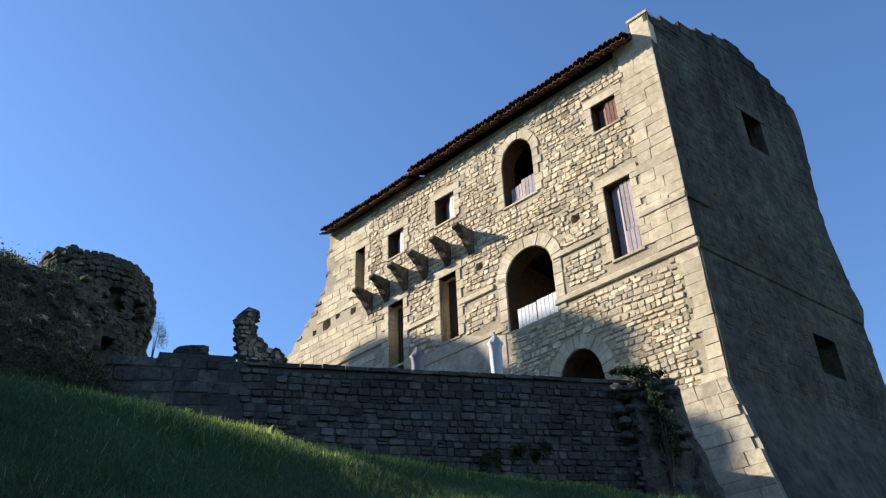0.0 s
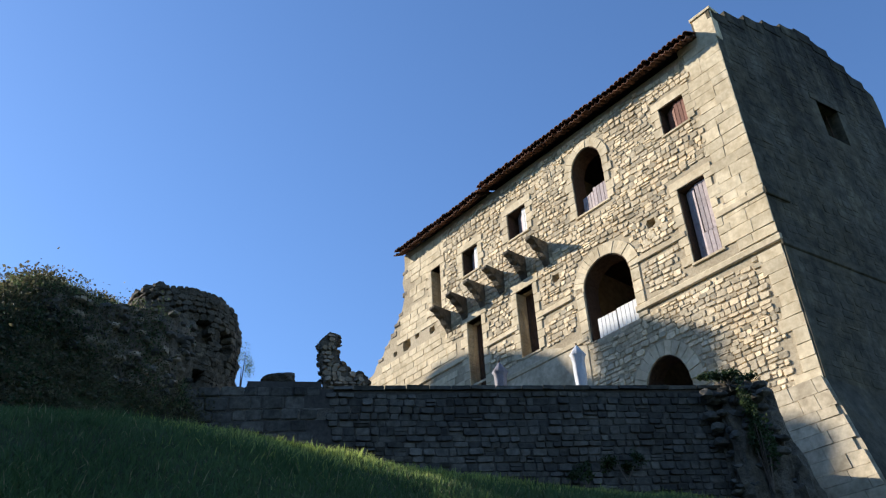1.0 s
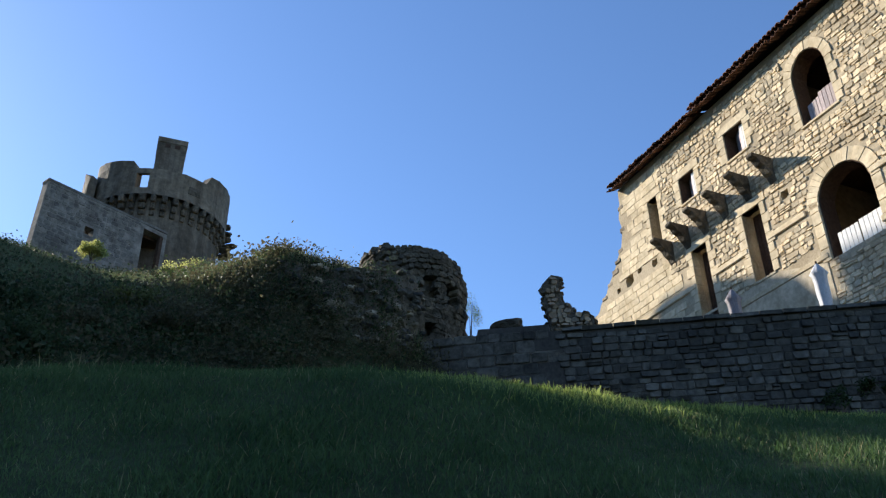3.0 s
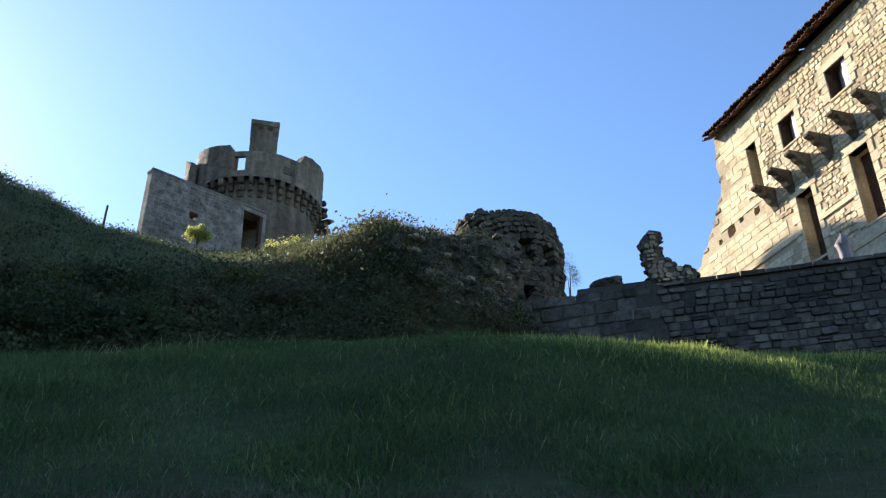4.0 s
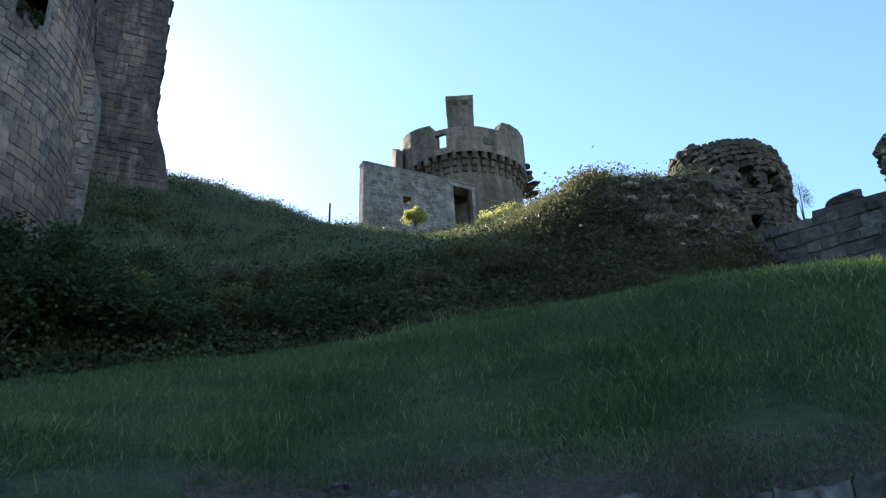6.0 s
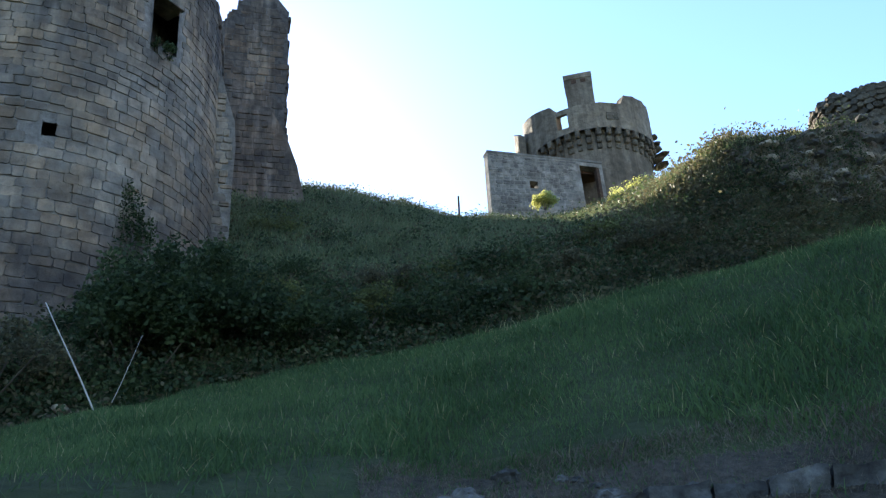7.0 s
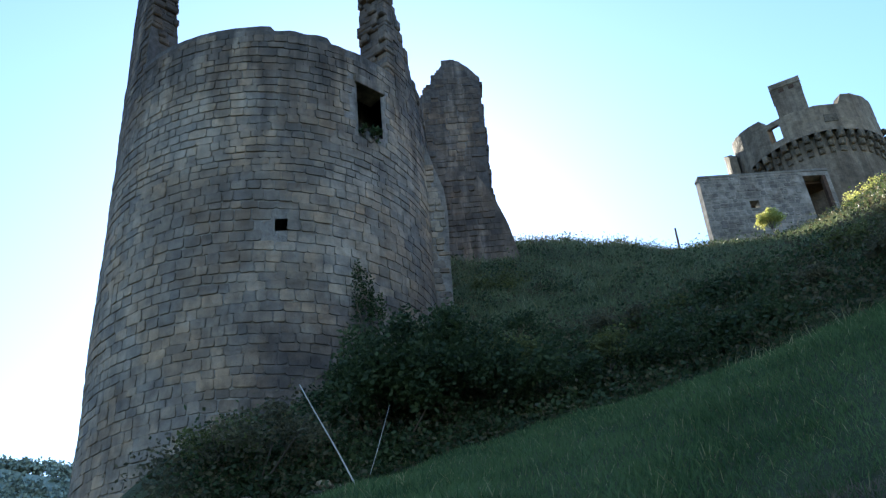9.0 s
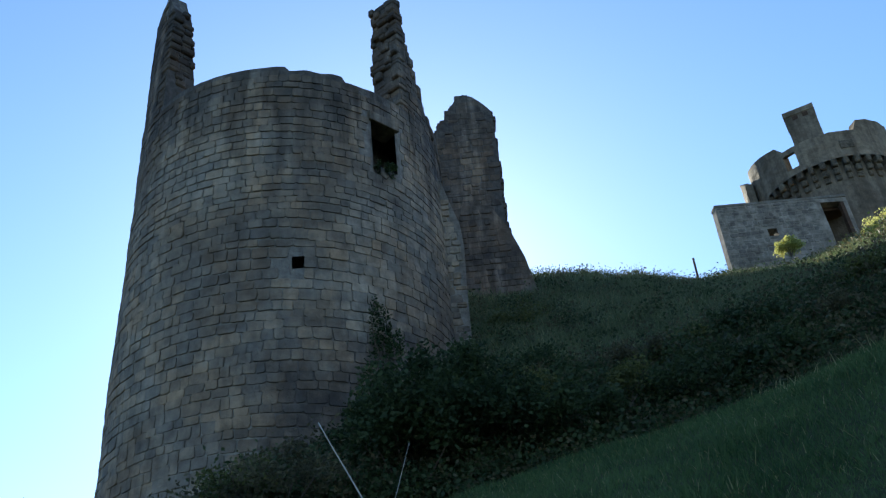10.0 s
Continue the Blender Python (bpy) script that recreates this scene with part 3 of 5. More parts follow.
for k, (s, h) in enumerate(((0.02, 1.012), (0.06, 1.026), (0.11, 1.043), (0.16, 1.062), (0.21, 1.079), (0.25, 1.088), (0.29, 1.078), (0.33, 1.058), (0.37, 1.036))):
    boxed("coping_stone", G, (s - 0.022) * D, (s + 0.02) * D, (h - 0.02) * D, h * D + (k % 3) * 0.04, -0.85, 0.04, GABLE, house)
boxed("parapet_block", F, -0.002 * D, 0.03 * D, 0.95 * D, 1.008 * D, -0.8, 0.03, ASHLAR, house)
boxed("parapet_cap", F, -0.004 * D, 0.034 * D, 1.008 * D, 1.014 * D, -0.85, 0.08, ASHLAR, house)
boxed("lintel", G, 0.2 * D, 0.285 * D, 0.918 * D, 0.93 * D, -0.1, 0.04, GABLE, house)
for j in range(3):
    boxed("window_bar", G, (0.222 + 0.018 * j) * D, (0.224 + 0.018 * j) * D, 0.845 * D, 0.918 * D, -0.4, -0.36, WOOD, house)
boxed("string_course", G, -0.05, 0.4 * D, 0.574 * D, 0.586 * D, 0.0, 0.12, GABLE, house, bevel=0.04)
boxed("string_course", G, -0.05, 1.1, 0.655 * D, 0.667 * D, 0.0, 0.09, GABLE, house, bevel=0.03)
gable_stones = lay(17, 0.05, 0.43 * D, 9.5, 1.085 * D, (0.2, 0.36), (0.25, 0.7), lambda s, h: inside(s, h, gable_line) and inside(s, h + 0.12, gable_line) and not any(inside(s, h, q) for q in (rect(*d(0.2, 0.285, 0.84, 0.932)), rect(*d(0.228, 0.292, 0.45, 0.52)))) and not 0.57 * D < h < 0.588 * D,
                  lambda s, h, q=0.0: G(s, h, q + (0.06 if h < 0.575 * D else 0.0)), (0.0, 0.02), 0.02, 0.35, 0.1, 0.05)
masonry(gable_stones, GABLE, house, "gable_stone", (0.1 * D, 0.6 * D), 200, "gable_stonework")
# sloping foot of the corner
gn = away(141, 1)
bm = bmesh.new()
upper = [F(4.6, 9.4, 0.03), F(0, 9.4, 0.03) + gn * 0.07, G(10.2, 9.4, 0.07), G(10.2, 9.4, -0.6), F(0.6, 9.4, -0.6), F(4.6, 9.4, -0.6)]
lower = [F(4.6, 2.4, 0.6), F(0, 2.4, 0.6) + gn * 1.9, G(10.6, 2.4, 1.9), G(10.2, 2.4, -0.6), F(0.6, 2.4, -0.6), F(4.6, 2.4, -0.6)]
up_v, lo_v = [bm.verts.new(p) for p in upper], [bm.verts.new(p) for p in lower]
for i in range(6):
    bm.faces.new([up_v[i], up_v[(i + 1) % 6], lo_v[(i + 1) % 6], lo_v[i]])
bm.faces.new(up_v), bm.faces.new(lo_v[::-1])
bmesh.ops.recalc_face_normals(bm, faces=bm.faces)
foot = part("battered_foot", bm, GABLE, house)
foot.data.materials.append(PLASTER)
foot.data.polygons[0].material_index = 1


def foot_front(s, h, q=0.0):
    s, k = max(s, 0.0), (9.4 - h) / 7.0
    return F(s, h, 0.09 + 0.57 * k + q) + gn * (1.83 * k * max(0, 1 - s / 4.6))


foot_stones = lay(16, 0.0, 4.5, 3.0, 9.35, (0.3, 0.5), (0.4, 0.95), lambda s, h: s < 4.5, foot_front, (0.01, 0.03), 0.006, 0, 0.015)
masonry([q for q in foot_stones if q[0][0] > -0.18], PLASTER, house, "foot_block", (0, 7), 60, "foot_blocks")
for k in range(34):
    h = 4 + k * 0.55
    x = np.interp(h, [0.4 * D, 0.5 * D, 0.575 * D, 0.6 * D, 0.625 * D, 0.65 * D, 0.683 * D, 0.73 * D, 0.789 * D, 0.87 * D, 0.94 * D, 0.98 * D], [v * D for v in (0.42, 0.41, 0.406, 0.418, 0.42, 0.404, 0.4, 0.388, 0.385, 0.397, 0.41, 0.415)])
    boxed("ragged_stone", G, x - 0.4, x + rag.uniform(-0.02, 0.14), h, h + rag.uniform(0.3, 0.5), -0.7, rag.uniform(-0.1, 0.02), GABLE, house, bevel=0.04)
# back, far end and floors close the house
plate("back_wall", [(-0.3, 3), (0.93 * D, 3), (0.93 * D, 0.64 * D), (0.77 * D, 0.8 * D), (0.77 * D, EAVE), (-0.3, EAVE)], [], F, -9.3, -8.7, PLASTER, house)
ends = frame_of(F(0.762 * D, 0) - Vector((0, 0, E)), 43, -47)
plate("end_wall", [(0.7, 6), (8.7, 6), (8.7, EAVE), (4.7, EAVE + 2.2), (0.7, EAVE)], [], ends, -0.6, 0.0, PLASTER, house)
for h in (0.573, 0.775):
    boxed("floor_slab", F, 0.2, 0.75 * D, h * D - 0.3, h * D, -8.7, -0.7, WOOD, house, bevel=0)
for s in (0.185, 0.37, 0.52):
    boxed("cross_wall", F, s * D, s * D + 0.4, 0.573 * D, EAVE, -8.7, -0.7, PLASTER, house, bevel=0)
boxed("cross_wall", F, 0.27 * D, 0.27 * D + 0.4, 8, 0.56 * D, -8.7, -0.7, PLASTER, house, bevel=0)
boxed("cross_wall", F, 0.12 * D, 0.12 * D + 0.4, 8, 0.56 * D, -8.7, -0.7, PLASTER, house, bevel=0)


# roof: slopes, eave boards, tiles
def roof_run(s0, s1, h, over):
    bm = bmesh.new()
    for k, (e0, e1) in enumerate(((over - 0.34, -4.7), (-4.7, -9.8))):
        pts = [(e0, h + (0.15 if k == 0 else 2.3)), (e1, h + (2.3 if k == 0 else -0.2))]
        vs = [bm.verts.new(F(s, y + t, x)) for t in (0, 0.12) for x, y in pts for s in (s0, s1)]
        for q in ((0, 1, 3, 2), (4, 6, 7, 5), (0, 4, 5, 1), (2, 3, 7, 6), (0, 2, 6, 4), (1, 5, 7, 3)):
            bm.faces.new([vs[i] for i in q])
    bmesh.ops.recalc_face_normals(bm, faces=bm.faces)
    part("roof_slope", bm, WOOD, roof, "dark boarded eave")
    count = int((s1 - s0) / 0.23)
    rng = random.Random(int(s0 * 10))
    for row, (out, lift) in enumerate(((over + 0.08, 0.12), (over + 0.02, 0.03), (over - 0.3, 0.3))):
        for i in range(count):
            s = s0 + (i + 0.5) * (s1 - s0) / count + rng.uniform(-0.02, 0.02) + (0.115 if row == 1 else 0)
            v, f, m = [], [], 6
            o, bend = out + rng.uniform(-0.05, 0.05), -1.0 if row == 1 else 1.1
            for end, dz in ((o, 0.0), (o - 0.55, 0.27)):
                for ring in (0.115, 0.092):
                    for j in range(m + 1):
                        t = math.pi * j / m
                        v.append(F(s + ring * math.cos(t), h + lift + dz + ring * math.sin(t) * bend, end))
            w = m + 1
            for j in range(m):
                f += [(j, j + 1, 2 * w + j + 1, 2 * w + j), (w + j + 1, w + j, 3 * w + j, 3 * w + j + 1), (j + 1, j, w + j, w + j + 1)]
            solid("roof_tile", v, f, TILE, roof)


roof = thing("tiled_roof", "low pitched roof of weathered terracotta barrel tiles", "roof")
roof_run(0.03 * D, 0.512 * D, EAVE + 0.05, 0.6)
roof_run(0.512 * D, 0.772 * D, EAVE - 0.1, 0.5)

# corbels of the lost gallery
corbels = thing("gallery_corbels", "six stone corbels jutting from the sunlit front", "corbel")
for s, h in ((0.387, 0.785), (0.441, 0.785), (0.496, 0.783), (0.546, 0.780), (0.594, 0.777), (0.640, 0.770)):
    bm = bmesh.new()
    prof = [(0, 0), (0.98, 0), (1.0, -0.13), (0.9, -0.2), (0.78, -0.2), (0.66, -0.36), (0.6, -0.42), (0.48, -0.44), (0.34, -0.66), (0.28, -0.74), (0.18, -0.78), (0.06, -1.02), (0, -1.05)]
    vs = [[bm.verts.new(F(s * D + w, h * D + y, x)) for x, y in prof] for w in (-0.17, 0.17)]
    m = len(prof)
    bm.faces.new(vs[0]), bm.faces.new(vs[1][::-1])
    for i in range(m):
        bm.faces.new([vs[0][i], vs[1][i], vs[1][(i + 1) % m], vs[0][(i + 1) % m]])
    bmesh.ops.recalc_face_normals(bm, faces=bm.faces)
    bmesh.ops.bevel(bm, geom=list(bm.edges), offset=0.025, segments=1, affect="EDGES")
    part("corbel", bm, RUIN, corbels)


# shutters
def shutter(name, label, s0, s1, h0, h1, depth, material, boards=4, swing=0.0, hinge=0):
    """A boarded leaf with ledges; swing opens it inwards about its hinge side."""
    top = thing(name, label, "shutter")
    pivot = s0 if hinge == 0 else s1

    def L(s, h, dd=0.0):
        x, y = s - pivot, dd
        c, w = math.cos(radians(swing)), math.sin(radians(swing))
        return F(pivot + x * c + y * w, h, depth - abs(x) * abs(w) + y * c)

    wd = (s1 - s0) / boards
    for i in range(boards):
        boxed("board", L, s0 + i * wd + 0.008, s0 + (i + 1) * wd - 0.008, h0, h1, -0.02, 0.015, material, top, bevel=0.006)
    for h in (h0 + 0.12 * (h1 - h0), h0 + 0.85 * (h1 - h0)):
        boxed("ledge", L, s0 + 0.02, s1 - 0.02, h - 0.05, h + 0.05, -0.05, -0.02, material, top, bevel=0.006)
    return top


shutter("shutter", "red brown boarded shutter of the top window", 0.079 * D, 0.099 * D, 0.842 * D, 0.889 * D, -0.1, REDWOOD, 3)
shutter("shutter", "dark red brown boarded shutter, half open", 0.1 * D, 0.122 * D, 0.842 * D, 0.889 * D, -0.14, REDWOOD, 3, 28)
shutter("shutter", "faded mauve shutter in the upper arch", 0.246 * D, 0.275 * D, 0.797 * D, 0.836 * D, -0.12, PALEWOOD, 4)
shutter("shutter", "faded mauve shutter in the upper arch, ajar", 0.276 * D, 0.303 * D, 0.797 * D, 0.832 * D, -0.16, PALEWOOD, 4, 10)
shutter("shutter", "white boarded shutter in the lower arch", 0.232 * D, 0.27 * D, 0.574 * D, 0.609 * D, -0.12, WHITEWOOD, 5)
shutter("shutter", "white boarded shutter in the lower arch", 0.272 * D, 0.308 * D, 0.574 * D, 0.608 * D, -0.14, WHITEWOOD, 5)
shutter("shutter", "tall faded mauve shutter of the balcony door", 0.08 * D, 0.1 * D, 0.652 * D, 0.734 * D, -0.12, PALEWOOD, 3)
shutter("shutter", "low faded mauve shutter of the balcony door", 0.08 * D, 0.101 * D, 0.614 * D, 0.65 * D, -0.06, PALEWOOD, 3)
shutter("shutter", "tall faded mauve shutter, ajar", 0.102 * D, 0.122 * D, 0.614 * D, 0.734 * D, -0.16, PALEWOOD, 3, 25)
for s0, s1, h0, h1 in (d(0.423, 0.465, 0.837, 0.888), d(0.552, 0.59, 0.825, 0.874)):
    # the white leaf stands for the sunlit part, the mauve one for the shaded
    shutter("shutter", "narrow shutter leaf of a small square window, white as sunlit", s0, s0 + 0.3, h0, h1, -0.12, WHITEWOOD, 2)
    shutter("shutter", "faded mauve shutter leaf, pushed inwards", s0 + 0.32, s1 - 0.02, h0, h1, -0.18, PALEWOOD, 3, 30)


def lining(loop, depth=0.72):
    """A dark lining, added as shade on jamb and head behind the dressed edge."""
    pts = loop[1:]
    mid = sum(a for a, _ in loop) / len(loop)
    low = sum(b for _, b in loop) / len(loop)
    inner = [(a + (mid - a) * 0.05, b + (low - b) * 0.03 if j else b) for j, (a, b) in enumerate(pts)]
    v, f = [], []
    for (a, b), (x, y) in zip(pts, inner):
        v += [F(a, b, -0.02), F(x, y, -0.02), F(x, y, -depth), F(a, b, -depth)]
    for j in range(len(pts) - 1):
        f += [(4 * j + q, 4 * j + (q + 1) % 4, 4 * j + 4 + (q + 1) % 4, 4 * j + 4 + q) for q in range(4)]
    f += [(0, 3, 2, 1), tuple(4 * len(pts) - 4 + q for q in range(4))]
    solid("opening_frame", v, f, WOOD, house, "dark lining added for the opening's shaded reveal")


# stands for open leaves at win1 and door_r, for reveal shade elsewhere
for loop in (win1, door_r, win2, win3, arch_u, arch_l, cellar):
    lining(loop)
for nm, (s0, s1, h0, h1) in {"door": d(0.427, 0.463, 0.606, 0.726), "door.": d(0.555, 0.589, 0.4, 0.725)}.items():
    top = thing("plank_door", "dark brown plank door set deep in the front", "door")
    for i in range(4):
        w = (s1 - s0) / 4
        boxed("board", F, s0 + i * w + 0.006, s0 + (i + 1) * w - 0.006, h0, h1, -0.55, -0.5, WOOD, top, bevel=0.006)

# ---- terrace and its wall ----
A, B = Vector((-5.04, 18.5, 0)), Vector((4.34, 20.6, 0))
run = math.degrees(math.atan2((B - A).x, (B - A).y))
K = frame_of(A, run, run + 90)
TOP = 0.36 * D
tagged(plate("terrace", [(-2.5, 0.0), (10.4, 0.0), (11.2, 5.0), (5, 16), (-6, 30), (-12, 30), (-2.5, 3)], [], lambda s, h, q=0.0: A + away(run, s) + away(run - 90, h) + Vector((0, 0, E + 8.1 + q)), -0.3, 0.0, FLOOR), "gravelled terrace in front of the house", "terrace", kind="structure")
terrace_wall = tagged(new("wall_terrace"), "dark coursed stone retaining wall of the terrace", "wall", kind="structure")
plate("wall_core", [(-5.2, 2), (10.4, 2), (10.4, TOP - 0.05), (0.0, TOP - 0.05), (0.0, TOP + 0.14), (-1.75, TOP + 0.16), (-1.8, TOP - 0.1), (-5.2, TOP - 0.1)], [], K, -0.6, 0.0, DARKMORTAR, terrace_wall)
wall_stones = lay(21, 0.0, 10.2, 3.6, TOP - 0.12, (0.14, 0.23), (0.16, 0.42), lambda s, h: 0 < s < 10.3 and h < TOP - 0.1, K, (0.015, 0.075), 0.016, 0.38, 0.08, 0.02)
masonry(wall_stones, GREYSTONE, terrace_wall, "stone", (6, 6.5), 300)
cap = lay(22, 0.0, 10.3, TOP - 0.11, TOP - 0.1, (0.1, 0.12), (0.4, 0.8), lambda s, h: -0.1 < s < 10.4, K, (0.06, 0.1), 0.012, 0, 0.02)
masonry(cap, GREYSTONE, terrace_wall, "coping_stone", (5, TOP), 60)
low_blocks = lay(23, -5.2, -0.05, 6.2, TOP + 0.3, (0.2, 0.34), (0.25, 0.6), lambda s, h: -5.2 < s < 0 and h < (TOP + 0.26 if s > -1.78 else TOP + 0.02), K, (0.01, 0.07), 0.014, 0.3, 0.09, 0.03)
masonry(low_blocks, GREYSTONE, terrace_wall, "block", (-1, 8), 60)
tagged(lump("boulder", K(-1.05, TOP + 0.28, -0.3), (0.42, 0.35, 0.22), RUIN, 5, rough=0.3), "rough boulder resting on the end of the wall", "boulder")
bast = thing("ruined_buttress", "crumbling rubble buttress overgrown with ivy", "ruin")
rb = random.Random(8)
lump("core", P(13.9, 18.0, 21.6) - Vector((0, 0, 0.9)), (0.95, 0.9, 2.75), RUIN, 8, bast, rough=0.3, detail=4, freq=2.2)
lump("core", P(15.2, 14.2, 21.3) - Vector((0, 0, 0.6)), (0.8, 0.8, 2.2), RUIN, 9, bast, rough=0.3, detail=4, freq=2.2)
for i in range(110):
    az, el = rb.uniform(11.8, 15.8), rb.uniform(13.5, 22.0)
    lump("stone", P(az, el, 20.75 + rb.uniform(-0.1, 0.35)), (rb.uniform(0.12, 0.26), rb.uniform(0.12, 0.2), rb.uniform(0.08, 0.15)), GREYSTONE, 300 + i, bast, rough=0.3, detail=1)


# parasols
def parasol(label, foot, height, material, seed):
    top = thing("folded_parasol", label, "parasol")
    bm = bmesh.new()
    bmesh.ops.create_cone(bm, segments=8, radius1=0.025, radius2=0.025, depth=height, matrix=Matrix.Translation(foot + Vector((0, 0, height / 2))))
    part("pole", bm, WOOD, top)
    bm = bmesh.new()
    rows, m = [], 24
    prof = [(0.1, 0.62), (0.19, 0.68), (0.16, 0.85), (0.1, 0.98), (0.13, 1.2), (0.15, 1.6), (0.15, 1.9), (0.17, 2.08), (0.21, 2.14), (0.13, 2.28), (0.05, 2.4), (0.005, 2.46)]
    for r, z in prof:
        rows.append([bm.verts.new(foot + Vector((math.cos(6.283 * j / m) * r * (1 + 0.16 * math.sin(j * 2.1 + z)), math.sin(6.283 * j / m) * r * (1 + 0.16 * math.cos(j * 2.6 + z * 2)), z * height / 2.5))) for j in range(m)])
    for a, b in zip(rows, rows[1:]):
        for j in range(m):
            bm.faces.new([a[j], a[(j + 1) % m], b[(j + 1) % m], b[j]])
    part("canopy", bm, material, top, "folded cloth", True)
    bm = bmesh.new()
    bmesh.ops.create_cone(bm, cap_ends=True, segments=16, radius1=0.28, radius2=0.24, depth=0.1, matrix=Matrix.Translation(foot + Vector((0, 0, 0.05))))
    part("base", bm, GREYSTONE, top)


parasol("folded white canvas parasol on the terrace", away(3.55, 21.6) + Vector((0, 0, E + 8.1)), 2.55, CANVAS, 1)
parasol("folded grey canvas parasol in the shade", away(-2.2, 22.3) + Vector((0, 0, E + 8.1)), 2.6, GREYCANVAS, 2)

# ---- ruined spire of wall ----
sp = frame_of(away(-14.4, 27) + away(76, 0.3), 76, 166)
spire = thing("wall_fragment", "jagged upright fragment of rubble wall", "ruin")
spire_line = [(-0.55, 10), (-0.59, 12.15), (-0.66, 12.65), (-0.78, 13.24), (-0.7, 13.55), (-0.8, 13.9), (-0.62, 14.1), (-0.44, 14.28), (-0.17, 14.2), (-0.16, 13.95), (-0.22, 13.63), (-0.13, 13.23), (0.0, 13.08), (0.19, 12.98), (0.23, 12.74), (0.4, 12.7), (0.6, 12.77), (0.92, 12.55), (0.89, 12.1), (1.1, 10)]
plate("core", spire_line, [], sp, -0.8, 0, RUIN, spire)
masonry(lay(31, -0.8, 2.0, 11, 14.3, (0.12, 0.22), (0.12, 0.3), lambda s, h: inside(s, h, spire_line), sp, (0.04, 0.14), 0.004, 0.8, 0.25, 0.04), RAGGED, spire, "stone", (0, 13), 60)
frag = random.Random(19)
for (s0, h0), (s1, h1) in zip(spire_line[1:], spire_line[2:-1]):
    for k in range(2):
        x, y = s0 + (s1 - s0) * (k + 0.4) / 2, h0 + (h1 - h0) * (k + 0.4) / 2
        lump("edge_stone", sp(x, y, -frag.uniform(0.1, 0.6)), (frag.uniform(0.1, 0.17), frag.uniform(0.12, 0.25), frag.uniform(0.07, 0.12)), RUIN, 500 + len(bpy.data.objects) % 97, spire, rough=0.4, detail=2, freq=1.8)

# ---- stump of a turret on the bank ----
turret = thing("turret_stump", "broken round turret of dark rubble stone", "tower")
TC = away(-25.35, 21.4)


def ring_wall(name, centre, radius, th, base, height_at, material, parent, steps=72, lean=0.0, rough=0.0, levels=14, start=0, stop=360):
    """A round wall with a top that varies round it; thick, with an inner face."""
    v, f = [], []
    full = stop - start >= 360
    cols = steps if full else steps + 1
    for i in range(cols):
        a = start + (stop - start) * i / steps
        top = height_at(a)
        for inner in (0, 1):
            for j in range(levels + 1):
                h = base + (top - base) * j / levels
                r = radius - th * inner + (lean * (top - h) if not inner else 0)
                p = centre + away(a, r)
                k = rough * noise.fractal(Vector((p.x, p.y, h)) * 1.1, 0.8, 2.0, 4) if not inner else 0
                v.append(centre + away(a, r + k) + Vector((0, 0, E + h)))
    w = levels + 1
    for i in range(steps):
        a, b = 2 * w * i, 2 * w * ((i + 1) % cols)
        for j in range(levels):
            f += [(a + j, b + j, b + j + 1, a + j + 1), (a + w + j + 1, b + w + j + 1, b + w + j, a + w + j)]
        f.append((a + levels, b + levels, b + w + levels, a + w + levels))
    if not full:
        for e in (0, 2 * w * steps):
            f += [(e + j, e + j + 1, e + w + j + 1, e + w + j) for j in range(levels)]
    return solid(name, v, f, material, parent)


toward = lambda a, c: (a - c + 180) % 360 - 180
TUR = 1.5
turret_top = lambda a: 11.62 + 0.3 * max(0.0, math.sin(radians(a - 154.8))) - 0.35 * max(0.0, -math.sin(radians(a - 154.8))) ** 3 + 0.06 * noise.noise(Vector((a * 0.2, 4, 2)))
ring_wall("core", TC, TUR - 0.42, 0.5, 6.0, lambda a: turret_top(a) - 0.08, RUIN, turret, rough=0.22, levels=40, steps=140)
NICHES = ((19, 10.35, 0.12, 0.2), (47, 10.3, 0.11, 0.24), (16, 9.25, 0.13, 0.18))


def on_turret(s, h, q=0.0):
    a = 154.8 - math.degrees(s / TUR)
    bulge = 0.06 - 0.13 * max(0.0, 9.9 - h) + 0.16 * noise.fractal(Vector((s * 0.9, h * 0.9, 0)), 0.8, 2.0, 4)
    return TC + away(a, TUR - 0.06 + (q if q > 0 else -0.25) + bulge) + Vector((0, 0, E + h))


def turret_here(s, h):
    if h > turret_top(154.8 - math.degrees(s / TUR)):
        return False
    return not any(abs(s - radians(t) * TUR) < a and abs(h - y) < b for t, y, a, b in NICHES)


masonry(lay(33, -radians(125) * TUR, radians(125) * TUR, 6.2, 12.1, (0.08, 0.17), (0.09, 0.28), turret_here, on_turret, (0.0, 0.055), -0.03, 0.85, 0.3, 0.06), RUIN, turret, "stone", (0, 10), 200)
lump("fill", TC + Vector((0, 0, E + 10.2)), (1.3, 1.3, 0.9), RUIN, 4, turret)
rng0 = random.Random(15)
bank_wall = thing("rubble_bank", "collapsed rubble masonry showing through the overgrown bank", "ruin")


